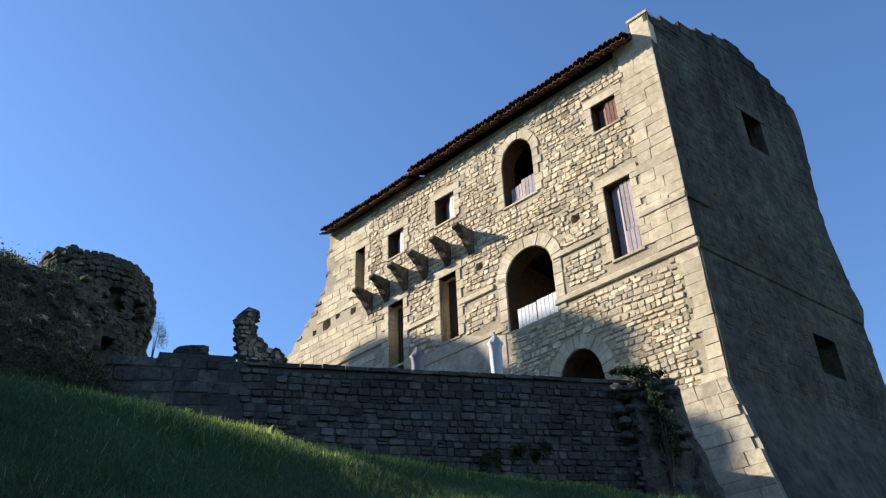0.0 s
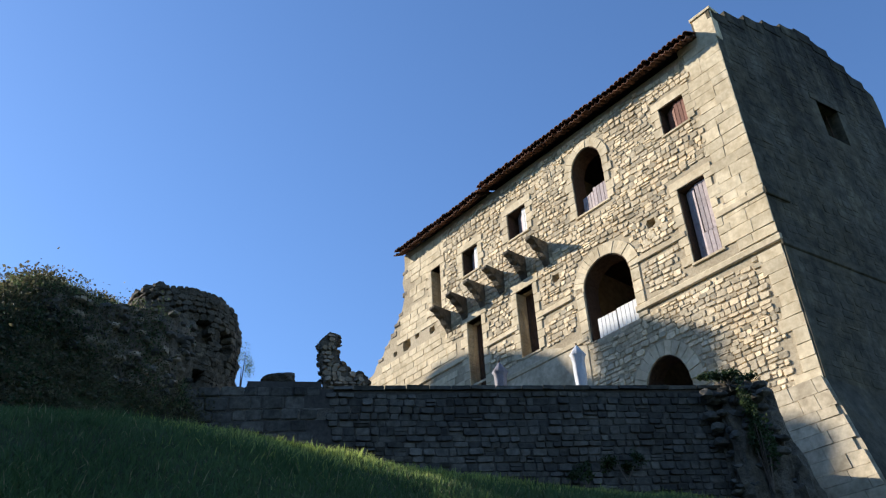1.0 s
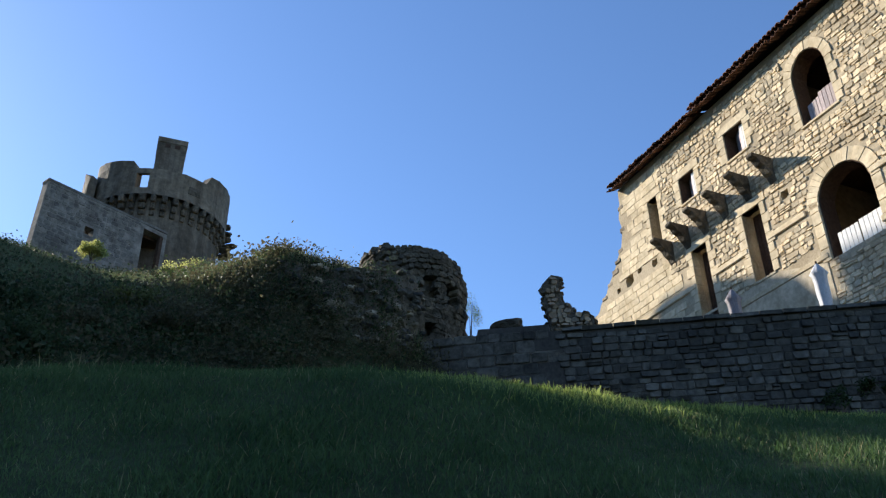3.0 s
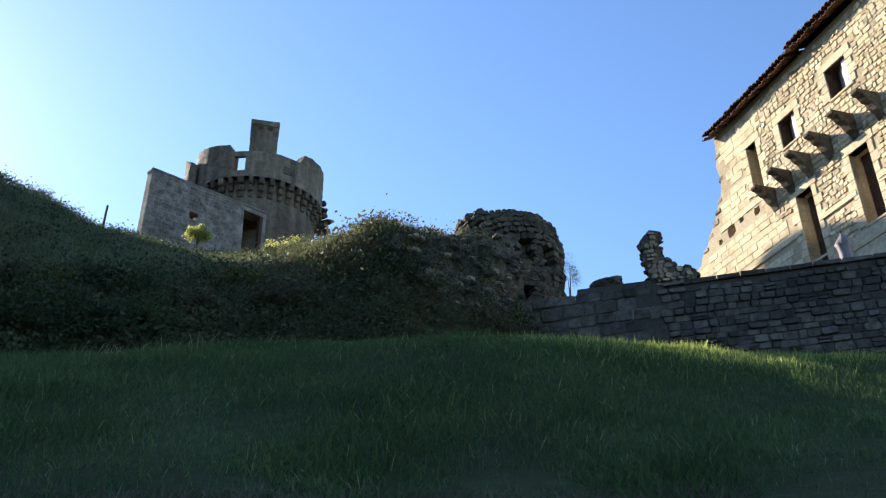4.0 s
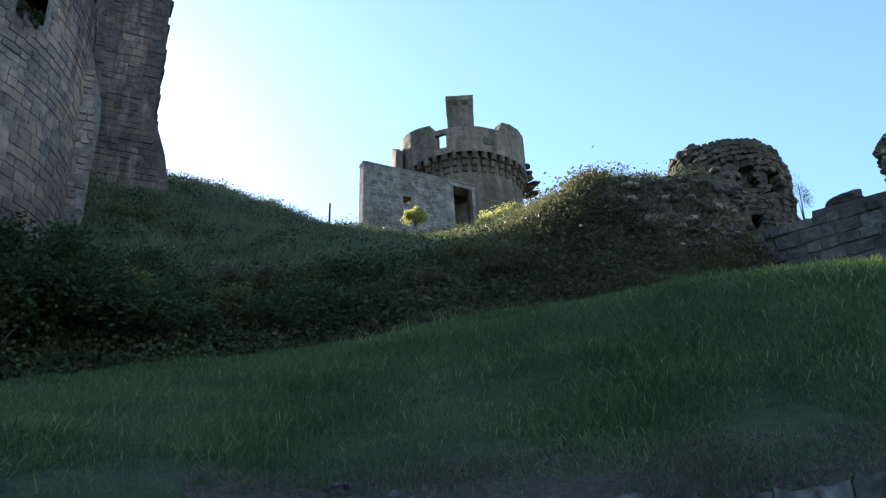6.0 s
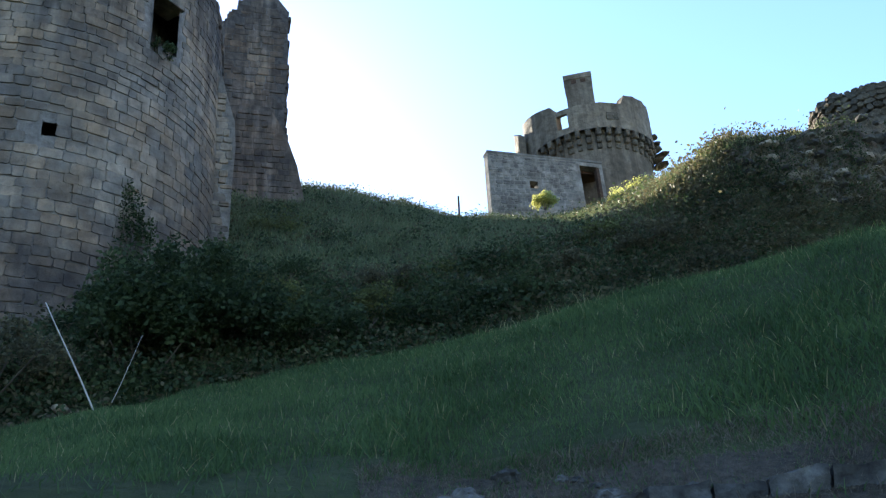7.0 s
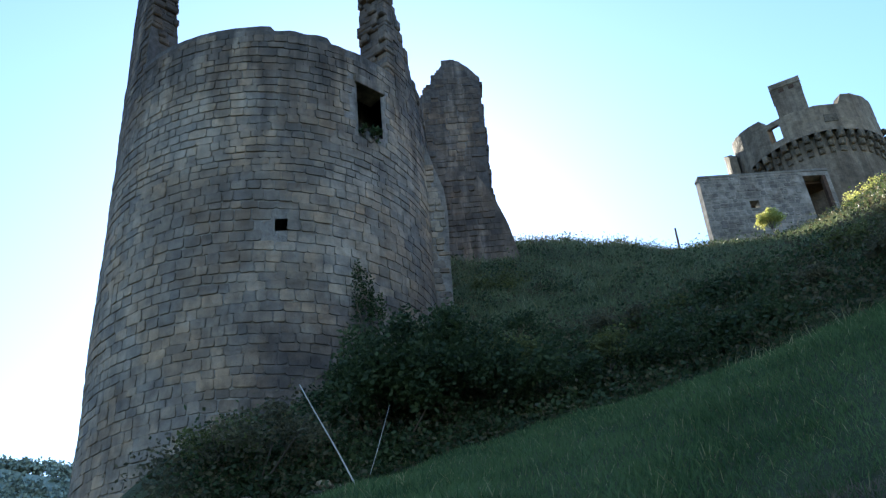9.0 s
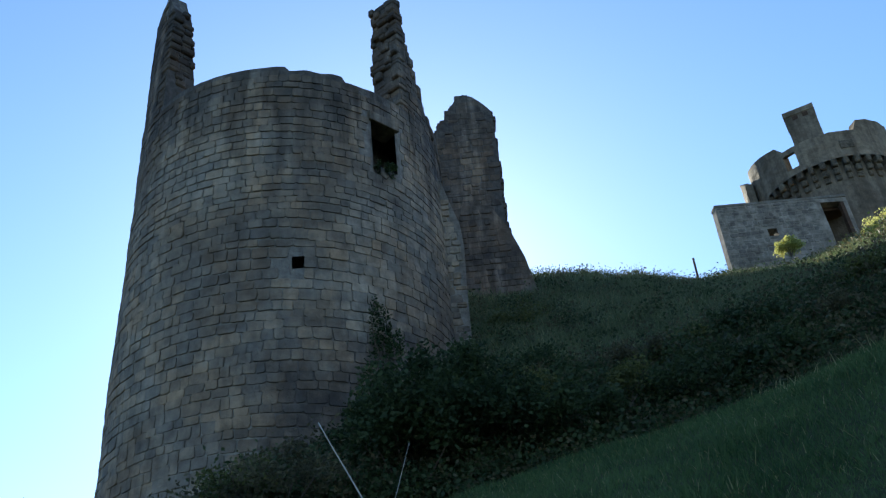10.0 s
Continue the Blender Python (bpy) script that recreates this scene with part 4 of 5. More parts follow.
def bank_face(az, k, q=0.0):
    """The collapsed wall that fronts the bank: k runs from its foot to its rim."""
    r0 = float(np.interp(az, [-37, -34, -31, -28, -24.3], [16.6, 16.0, 16.4, 17.3, 19.0]))
    lo = LAND(az)[0] * math.tan(radians(LAND(az)[1])) - 0.5
    r = r0 + 0.9 * k
    hi = (r0 + 0.9) * math.tan(radians(float(np.interp(az, [-37, -35, -33, -29, -26, -24.3], [26.6, 28.4, 28.7, 28.6, 28.4, 27.0]))))
    h = lo + (hi - lo) * k
    p = away(az, r)
    dent = 0.34 * noise.fractal(Vector((p.x * 0.7, p.y * 0.7, h * 0.8)), 0.7, 2.1, 5) + 0.1 * noise.noise(Vector((p.x * 4, p.y * 4, h * 4)))
    return away(az, r - q + dent) + Vector((0, 0, E + h))


v, f, cols, rows_b = [], [], 130, 60
for i in range(cols):
    az = -37 + 12.7 * i / (cols - 1)
    v += [bank_face(az, j / rows_b) for j in range(rows_b + 1)] + [bank_face(az, 1.0, -1.2), bank_face(az, 0.0, -1.2)]
w = rows_b + 3
for i in range(cols - 1):
    f += [(i * w + j, (i + 1) * w + j, (i + 1) * w + (j + 1) % w, i * w + (j + 1) % w) for j in range(w)]
f += [tuple(range(w))[::-1], tuple((cols - 1) * w + j for j in range(w))]
solid("core", v, f, RUIN, bank_wall, "eroded rubble core")
for i in range(330):
    az, k = rng0.uniform(-36, -24.5), rng0.uniform(0.1, 1.0)
    if noise.noise(Vector((az * 0.5, k * 3, 8))) < -0.15:
        continue
    a = rng0.uniform(0.07, 0.2)
    lump("stone", bank_face(az, k, 0.02), (a, a * 0.9, a * rng0.uniform(0.45, 0.7)), GREYSTONE if i % 3 else RAGGED, 200 + i, bank_wall, rough=0.35, detail=1)
v, f = [], []
for i in range(900):
    az, k = rng0.uniform(-37, -25), rng0.random() ** 0.7
    if noise.noise(Vector((az * 0.45, k * 2.2, 3))) + 0.25 * k < (0.05 if az < -31 else 0.24):
        continue
    c = bank_face(az, k, 0.06)
    leaves(rng0, [c + Vector((rng0.gauss(0, 0.16), rng0.gauss(0, 0.16), rng0.gauss(-0.05, 0.2))) for _ in range(30)], 0.055, v, f, 0.4)
tagged(solid("bank_creeper", v, f, LEAF), "dark creeper hanging over the rubble bank", "creeper", kind="stuff")
for i in range(46):
    az = rng0.uniform(-87.5, -80.5)
    c = ground_at(az, 13.25 + rng0.uniform(0, 0.5)) + Vector((0, 0, rng0.uniform(0.0, 0.5)))
    a = rng0.uniform(0.05, 0.15)
    lump("stone", c, (a * 1.3, a, a * 0.6), RUIN if i % 3 else RAGGED, 640 + i, bank_wall, rough=0.5, detail=2, freq=2.4)

# ---- keep on the hilltop with its annex ----
KC = away(-44.05, 52)
keep = thing("round_keep", "ruined round keep with machicolations and a square chimney", "tower")
R = 4.3


def keep_top(a):
    t = toward(a, 135.8)   # 0 faces the meadow, plus is to the south
    h = 31.5 + 0.12 * noise.noise(Vector((a * 0.25, 0, 0)))
    if t > 26:
        h = 32.0 + min(1.0, (t - 26) * 0.018)
    if t < -38:
        h = 32.25 + min(0.4, (-38 - t) * 0.01)
    return h + 0.1 * noise.noise(Vector((a * 0.6, 3, 0)))


ring_wall("drum", KC, R - 0.35, 1.2, 18, lambda a: 29.8, DONJON, keep, rough=0.04)
FRONT = 135.8
ring_wall("parapet", KC, R + 0.05, 0.7, 29.6, keep_top, DONJON, keep, rough=0.05, start=FRONT + 25, stop=FRONT + 374.5)
ring_wall("sill", KC, R + 0.05, 0.7, 29.6, lambda a: 30.05, DONJON, keep, steps=6, start=FRONT + 14.5, stop=FRONT + 25)
ring_wall("lintel", KC, R + 0.05, 0.25, 31.12, lambda a: 31.5, DONJON, keep, steps=6, start=FRONT + 14.5, stop=FRONT + 25)
for i in range(40):
    a = i * 360 / 40
    c = frame_of(KC + away(a, R - 0.4), a + 90, a)
    bm = bmesh.new()
    w = 0.17 + 0.03 * math.sin(i * 2.7)
    box(bm, c, -w, w, 28.25, 28.65, -0.1, 0.16, 0.05)
    box(bm, c, -w, w, 28.65, 29.1, -0.1, 0.32, 0.06)
    box(bm, c, -w, w, 29.1, 29.62, -0.1, 0.5, 0.06)
    # dark colour stands for the shade between the machicolations, besides the brown stone
    part("corbel", bm, RUIN, keep, "brown corbel darkened for the recess's shade")
ch = frame_of(KC + away(FRONT, 3.6), 45.8, FRONT)
boxed("chimney", ch, -0.95, 0.85, 31.0, 34.1, -1.8, 0.0, DONJON, keep, "square stone chimney")
boxed("chimney_cap", ch, -1.0, 0.9, 34.1, 34.5, -1.85, 0.05, DONJON, keep)
# flue holes aren't cut: dark blocks stand for the shade inside them
for a in (-0.5, 0.12):
    boxed("flue_opening", ch, a, a + 0.34, 33.75, 34.05, -0.3, 0.012, WOOD, keep, "dark block put in for the shade inside a flue", 0.004)
boxed("blocked_opening", frame_of(KC + away(FRONT - 24, R + 0.06), FRONT + 66, FRONT - 24), -0.4, 0.4, 30.2, 30.75, -0.3, 0.02, RUIN, keep, bevel=0.01)
ring_wall("outer_shell", KC, R + 0.75, 0.5, 26, lambda a: 32.5 - 0.06 * abs(toward(a, FRONT + 84)), DONJON, keep, steps=12, start=FRONT + 66, stop=FRONT + 100, rough=0.1)
for i, (az, el, a) in enumerate(((-39.3, 30.45, 0.4), (-39.25, 29.95, 0.5), (-39.2, 29.6, 0.5), (-38.95, 29.2, 0.75), (-39.2, 28.95, 0.5), (-39.05, 28.55, 0.65))):
    lump("toothing_stone", P(az, el, 51.8), (a, 0.35, 0.16), RUIN, 40 + i, keep, detail=2, rough=0.3)

annex = thing("annex_house", "roofless annex with patchy grey render and a dark doorway", "building")
a0, a1 = away(-52.1, 43.5), away(-43.2, 46.9)
arun = math.degrees(math.atan2((a1 - a0).x, (a1 - a0).y))
N = frame_of(a0, arun, arun + 90)
span = (a1 - a0).length
annex_door, annex_hole = [(6.25, 18.5), (7.5, 18.5), (7.4, 26.12), (6.1, 26.15)], rect(2.66, 3.2, 24.25, 24.72)
annex_line = [(0.0, 18), (0.15, 26.55), (span - 0.15, 26.38), (span - 0.1, 18)]
plate("front_wall", annex_line, [annex_door, annex_hole], N, -0.6, 0, ANNEX, annex)
masonry(lay(71, 0.2, span, 20.5, 26.5, (0.16, 0.3), (0.2, 0.5), lambda s, h: inside(s, h, annex_line) and not 5.9 < s < 7.6 and not inside(s, h, rect(2.6, 3.26, 24.2, 24.8)), N, (0.0, 0.035), 0.03, 0.5, 0.12, 0.04), ANNEX, annex, "stone", (3, 25), 120)
boxed("coping", N, 0.12, span - 0.12, 26.42, 26.58, -0.65, 0.03, ANNEX, annex)
side = frame_of(a0, -45, -135)
plate("side_wall", [(0.3, 18), (0.3, 26.4), (5, 27.4), (5, 18)], [], side, -0.6, 0, ANNEX, annex)
boxed("door_post", N, 7.2, 7.42, 18, 26.1, -0.3, 0.02, WOOD, annex)
# dark back wall and unseen slab overhead, added to keep the doorway dark
boxed("inner_wall", N, 4.6, span, 18, 26.2, -2.6, -2.3, WOOD, annex)
boxed("inner_floor", N, 4.0, span, 25.95, 26.15, -4.0, -0.6, WOOD, annex)

# ---- the great round tower ----
TW = away(-85.0, 22.0)
TR, FR = 4.55, 95.0
big = thing("round_tower", "tall ruined round tower of weathered ashlar blocks with two broken horns", "tower")


def tower_top(a):
    t = toward(a, FR)   # plus is to the south
    h = 16.7 + 0.05 * noise.noise(Vector((a * 0.2, 5, 0)))
    if t > 3:
        h += 0.14
    if t < -16:
        h -= 0.18
    if t > 55:
        h = np.interp(t, [55, 60, 80, 100, 130, 180], [20.9, 21.8, 21.7, 20.5, 16.5, 15.5]) + 0.2 * noise.noise(Vector((a * 0.2, 0, 0)))
    if t < -41:
        h = np.interp(-t, [41, 43, 44, 47, 50, 56, 64, 80, 180], [21.2, 21.0, 20.4, 19.2, 18.4, 17.6, 16.6, 16.0, 15.5]) + 0.12 * noise.noise(Vector((a * 0.5, 0, 0)))
    return float(h)


WINDOW = (-26.0, -35.5, 13.75, 15.4)


def on_tower(s, h, q=0.0):
    """s is the degrees round the tower from its front times its radius."""
    a = FR + math.degrees(s / TR)
    batter = 0.004 * max(0, 17 - h) + 0.05 * noise.noise(Vector((s * 0.35, h * 0.35, 1)))
    return TW + away(a, TR + q + batter) + Vector((0, 0, E + h))


TW_S = lambda deg: radians(deg) * TR
wv, wf = [], []
cols, rows_n = [-180 + 1.5 * i for i in range(240)], 46
for i, t in enumerate(cols):
    top = tower_top(FR + t)
    for inner in (0, 1):
        for j in range(rows_n + 1):
            h = 1.5 + (top - 1.5) * j / rows_n
            wv.append(on_tower(TW_S(t), h, -0.03 if not inner else -1.05 + (0.5 if t > 0 else 0.05) * max(0.0, min(1.0, (h - 16.8) / 4.5))))
w = rows_n + 1
for i in range(len(cols)):
    a, b = 2 * w * i, 2 * w * ((i + 1) % len(cols))
    for j in range(rows_n):
        h = 1.5 + (tower_top(FR + cols[i]) - 1.5) * (j + 0.5) / rows_n
        if WINDOW[1] < cols[i] + 0.75 < WINDOW[0] and WINDOW[2] < h < WINDOW[3]:
            continue
        if abs(cols[i] + 1.5) < 2.0 and abs(h - 10.6) < 0.2:
            wf.append((a + w + j + 1, a + w + j, b + w + j, b + w + j + 1))
            continue
        wf += [(a + j, a + j + 1, b + j + 1, b + j), (a + w + j + 1, a + w + j, b + w + j, b + w + j + 1)]
    wf.append((a + rows_n, a + w + rows_n, b + w + rows_n, b + rows_n))
solid("core", wv, wf, TOWERCORE, big)
blocks = lay(51, TW_S(-100), TW_S(100), 1.8, 23, (0.19, 0.31), (0.2, 0.5),
             lambda s, h: h < tower_top(FR + math.degrees(s / TR)) - 0.04 and not (WINDOW[1] - 1 < math.degrees(s / TR) < WINDOW[0] + 1 and WINDOW[2] - 0.05 < h < WINDOW[3] + 0.3)
             and not (abs(s - TW_S(0)) < 0.14 and abs(h - 10.6) < 0.2), on_tower, (-0.012, 0.014), 0.012, 0.3, 0.09, 0.035)
blocks = [q for q in blocks if not (abs(q[0][0] - TW_S(-0.7)) < 0.22 and abs(q[0][1] - 10.6) < 0.18)]
masonry(blocks, TOWERSTONE, big, "stone_block", (TW_S(-5), 10), 300, "blockwork")
WF = frame_of(TW + away(FR - 30.8, TR), FR - 30.8 + 90, FR - 30.8)
boxed("lintel", WF, -0.5, 0.5, 15.4, 15.7, -0.6, 0.06, TOWERSTONE, big)
boxed("window_back", WF, -0.8, 0.8, 13.3, 15.9, -1.5, -1.35, TOWERCORE, big)

hr = random.Random(41)
for edge, way, low, high in ((55, 1, 16.9, 20.8), (-41, -1, 16.5, 21.0)):
    h = low
    c = frame_of(TW, FR + edge + 90, FR + edge)
    while h < high:
        hc = hr.uniform(0.16, 0.3)
        thick = 1.05 - (0.5 if way > 0 else 0.05) * min(1.0, (h - 16.8) / 4.5)
        x = 0.0
        while x < thick - 0.1:
            wd, k = hr.uniform(0.2, 0.42), hr.uniform(0.0, 0.16)
            boxed("ragged_stone", c, -k if way > 0 else -0.3, 0.3 if way > 0 else k, h + 0.005, h + hc, TR - min(x + wd, thick) - 0.02, TR - x + hr.uniform(-0.03, 0.02), TOWERSTONE, big, bevel=0.04)
            x += wd
        h += hc
for k in range(44):
    e = -43 - k * 0.85
    c = frame_of(TW, FR + e + 90, FR + e)
    h = tower_top(FR + e)
    boxed("ragged_stone", c, -0.16, 0.1, h - 0.25, h + hr.uniform(0.0, 0.22), TR - 0.8, TR + hr.uniform(-0.1, 0.05), TOWERSTONE, big, bevel=0.04)

# stub of curtain wall that leaves the tower's flank
flank0 = P(-74.6, 30, 20.6)
FW = frame_of(Vector((flank0.x, flank0.y, 0)), 14, 104)
flank_line = [(-0.6, 9), (-0.6, 16.2), (0.0, 15.9), (0.3, 15.4), (0.55, 15.1), (0.72, 14.4), (0.95, 13.6), (1.0, 12.8), (0.95, 11.6), (0.9, 9)]
plate("flank_wall", flank_line, [], FW, -1.2, 0.0, TOWERCORE, big, "ragged stub of the curtain wall")
masonry(lay(64, -0.6, 1.0, 9.2, 16.2, (0.16, 0.26), (0.18, 0.4), lambda s, h: inside(s, h, flank_line), FW, (0.0, 0.06), 0.012, 0.4, 0.12, 0.03), TOWERSTONE, big, "stone_block", (0.4, 13), 60, "flank_stonework")
# ruined wall behind the tower
q0 = P(-70, 34, 28)
RW = frame_of(Vector((q0.x, q0.y, 0)) + away(18, 0.12), 18, 108)
ruin_line = [(-1.9, 14), (-1.75, 22.6), (-1.45, 23.2), (-1.2, 23.6), (-0.95, 24.1), (-0.75, 24.5), (-0.45, 25.0), (-0.15, 25.15), (0.2, 25.0), (0.6, 24.6), (0.95, 24.1), (0.98, 23.4), (0.98, 21.2), (0.9, 20.0), (0.88, 18.2), (1.05, 17.0), (1.25, 15.8), (1.7, 14)]
ruin = thing("ruined_wall", "tall jagged ruined wall standing beside the tower", "ruin")
plate("core", ruin_line, [], RW, -1.3, 0, TOWERCORE, ruin)
masonry(lay(61, -2, 2.1, 14.5, 25.4, (0.26, 0.36), (0.3, 0.6), lambda s, h: inside(s, h, ruin_line), RW, (0.0, 0.05), 0.014, 0.35, 0.12, 0.03), TOWERSTONE, ruin, "stone_block", (0.5, 20), 120)
low_line = [(-1.8, 14), (-1.7, 18.3), (-0.7, 18.95), (0.3, 18.85), (0.9, 17.8), (1.35, 16.4), (1.65, 14.5)]
LW = lambda s, h, q=0.0: RW(s, h, 0.5 + q)
masonry(lay(62, -1.8, 1.7, 14.2, 18.9, (0.2, 0.3), (0.22, 0.5), lambda s, h: inside(s, h, low_line), LW, (0.01, 0.05), 0.018, 0.3, 0.07), TOWERSTONE, ruin, "stone_block", (0, 17), 100)
for i in range(22):
    t = i / 21
    s, h = -1.75 + 1.5 * t, 22.5 + 2.7 * t
    boxed("edge_stone", RW, s - hr.uniform(0.12, 0.36), s + 0.3, h - 0.18, h + 0.04, -1.1, -0.1, TOWERSTONE, ruin, bevel=0.03)
plate("lower_wall", [(-1.8, 13), (-1.7, 18.3), (-0.7, 19.0), (0.3, 18.9), (0.9, 17.8), (1.35, 16.4), (1.7, 14.5), (1.9, 13)], [], RW, 0.03, 0.5, TOWERSTONE, ruin)
edge_rng = random.Random(4)
for h in [15.5 + 0.3 * i for i in range(29)]:
    s = np.interp(h, [14, 15.8, 17, 18.2, 20, 24.0], [1.7, 1.25, 1.05, 0.88, 0.9, 0.96])
    boxed("edge_stone", RW, s - 0.3, s + edge_rng.uniform(0.0, 0.16), h, h + 0.25, -edge_rng.uniform(0.8, 1.2), -0.05, TOWERSTONE, ruin, bevel=0.03)

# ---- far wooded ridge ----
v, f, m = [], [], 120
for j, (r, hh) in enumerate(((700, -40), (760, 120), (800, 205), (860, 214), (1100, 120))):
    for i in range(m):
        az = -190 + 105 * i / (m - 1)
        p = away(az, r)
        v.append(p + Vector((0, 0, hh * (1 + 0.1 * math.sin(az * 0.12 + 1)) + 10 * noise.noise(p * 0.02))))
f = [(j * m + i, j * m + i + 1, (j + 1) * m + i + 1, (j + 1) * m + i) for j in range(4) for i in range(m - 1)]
ridge = tagged(solid("backdrop_ridge", v, f, HAZEWOOD, smooth=True), "distant wooded hillside with haze put into its colour", "hillside", kind="structure")
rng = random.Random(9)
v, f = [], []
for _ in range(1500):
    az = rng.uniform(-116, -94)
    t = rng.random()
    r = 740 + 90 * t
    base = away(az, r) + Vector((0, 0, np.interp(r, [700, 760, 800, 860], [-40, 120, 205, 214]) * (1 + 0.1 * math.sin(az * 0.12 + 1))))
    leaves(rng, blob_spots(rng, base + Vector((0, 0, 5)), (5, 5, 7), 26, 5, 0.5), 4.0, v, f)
tagged(solid("far_trees", v, f, HAZEWOOD), "distant trees along the wooded ridge", "trees", kind="stuff")

# ---- plants ----
rng = random.Random(77)


def undergrowth(name, label, material, count, leaf, zone, clump=(0.25, 0.6), per=26, lift=0.15):
    """Low leafy clumps over a stretch of the bank: zone() gives an azimuth, a distance and a scale."""
    v, f = [], []
    for _ in range(count):
        az, r, k = zone()
        c = ground_at(az, r) + Vector((0, 0, lift * k))
        q = rng.uniform(*clump) * k
        leaves(rng, [c + Vector((rng.gauss(0, 0.5) * q, rng.gauss(0, 0.5) * q, min(abs(rng.gauss(0, 0.3)), 0.55) * q)) for _ in range(per)], leaf * (0.7 + 0.5 * k), v, f)
    return tagged(solid(name, v, f, material), label, "undergrowth", kind="stuff")


def bank_zone(lo, hi, f0=0.0, f1=1.0):
    def pick():
        az = rng.uniform(lo, hi)
        L = LAND(az)
        return az, L[2] + (L[4] - L[2]) * rng.uniform(f0, f1), rng.uniform(0.7, 1.3)
    return pick


def hill_zone(lo, hi, f0=0.0, f1=1.1):
    def pick():
        az = rng.uniform(lo, hi)
        L = LAND(az)
        return az, L[4] + (L[6] - L[4]) * rng.uniform(f0, f1), rng.uniform(0.6, 1.2)
    return pick


undergrowth("bank_undergrowth", "dark bramble undergrowth covering the bank", LEAF, 1050, 0.075, bank_zone(-90, -46), (0.2, 0.6), 50)
undergrowth("rim_undergrowth", "thin dark creepers on the bank below the keep", LEAF, 260, 0.06, bank_zone(-47, -34, 0.0, 0.8), (0.2, 0.45), 44)
undergrowth("rubble_growth", "dark creepers hanging over the rubble bank", BROWNLEAF, 760, 0.055, bank_zone(-40, -22.5, 0.1, 0.95), (0.2, 0.5), 40)
undergrowth("bank_scrub", "brown dry scrub on the shaded bank", BROWNLEAF, 1300, 0.07, bank_zone(-93, -30, 0, 1.1))
undergrowth("hill_herbs", "rough herbs covering the upper hillside", LEAF, 260, 0.085, hill_zone(-80, -40, -0.1, 1.05), (0.3, 0.9), 40, 0.04)
undergrowth("hill_scrub", "low brown scrub on the upper hillside", BROWNLEAF, 420, 0.075, hill_zone(-80, -40, -0.1, 1.05), (0.25, 0.7), 30, 0.03)
undergrowth("crest_weeds", "ragged weeds along the hill's crest", LEAF, 260, 0.07, hill_zone(-74, -50, 0.94, 1.04), (0.25, 0.55), 26, 0.12)


def blades(name, label, material, count, zone, height, width, lean=0.35):
    """Bent grass blades over a stretch of ground."""
    v, f = [], []
    for _ in range(count):
        az, r, k = zone()
        p = ground_at(az, r)
        k *= max(0.55, 0.78 + 0.6 * noise.noise(Vector((p.x * 0.9, p.y * 0.9, 7))))
        a = rng.uniform(0, 6.283)
        w = Vector((math.cos(a), math.sin(a), 0)) * width * k
        tip = Vector((rng.gauss(0, lean), rng.gauss(0, lean), 1)).normalized() * height * k * rng.uniform(0.5, 1.3)
        mid = p + tip * 0.55 + Vector((0, 0, 0.06 * height))
        n = len(v)
        v += [p - w, p + w, mid + w * 0.7, mid - w * 0.7, p + tip - Vector((0, 0, height * 0.08))]
        f += [(n, n + 1, n + 2, n + 3), (n + 3, n + 2, n + 4)]
    return tagged(solid(name, v, f, material), label, "grass", kind="stuff")


def meadow_zone():
    while True:
        az = rng.uniform(-106, 22)
        L = LAND(az)
        r = math.sqrt(rng.uniform(4.6 ** 2, (L[0] + 1.2) ** 2))
        if r > 5.9 - 0.3 * math.sin(az * 0.3) or rng.random() < 0.15:
            return az, r, rng.uniform(0.6, 1.3)


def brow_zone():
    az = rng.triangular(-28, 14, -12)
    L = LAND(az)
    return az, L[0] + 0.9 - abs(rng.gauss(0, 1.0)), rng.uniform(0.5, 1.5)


blades("meadow_grass", "green meadow grass on the steep slope in shade", GRASS, 230000, meadow_zone, 0.115, 0.0065, 0.6)
blades("sunlit_brow_grass", "long grass along the brow of the meadow, coloured as sunlit", SUNLITGRASS, 36000, brow_zone, 0.125, 0.0055, 0.45)
blades("dry_stalks", "scattered dry grass stalks in the meadow", DRYGRASS, 9000, meadow_zone, 0.15, 0.004, 0.7)
blades("hill_grass", "tall rough grass on the upper hill", HILLGRASS, 85000, hill_zone(-80, -38, -0.1, 1.1), 0.4, 0.012, 0.6)
def rim_zone():
    az = rng.uniform(-46, -23)
    L = LAND(az)
    return az, L[4] + rng.uniform(-0.8, 0.8), rng.uniform(0.5, 1.4)


blades("rim_grass", "tall sunlit grass and weeds along the bank's rim", GRASS, 11000, rim_zone, 0.3, 0.006, 0.5)
# dry blades; extra pale ones stand in for sunlight along the rim
blades("rim_dry_grass", "dry grass along the bank's rim", DRYGRASS, 8000, rim_zone, 0.3, 0.006, 0.5)
blades("hill_dry_grass", "dry grass stalks on the upper hill", DRYGRASS, 15000, hill_zone(-80, -30, -0.3, 1.1), 0.32, 0.008, 0.6)

shrub("bramble_bush", "large dark bramble bush at the tower's foot", P(-77.6, 19.6, 14.5), (1.35, 1.3, 1.35), 11000, 0.095, LEAF, 101, 46)
shrub("bramble_bush", "tall dark bramble bush on the bank", P(-73.2, 20.4, 14.8), (1.25, 1.2, 1.25), 9000, 0.095, LEAF, 102, 40)
shrub("bramble_bush", "dark leafy bush on the bank", P(-65.5, 19.2, 14.8), (1.2, 1.1, 0.8), 5000, 0.085, LEAF, 103, 24)
shrub("bramble_bush", "brown green bush at the meadow's edge", P(-86.5, 16.5, 14.2), (1.3, 1.2, 0.75), 4200, 0.075, BROWNLEAF, 104, 22)
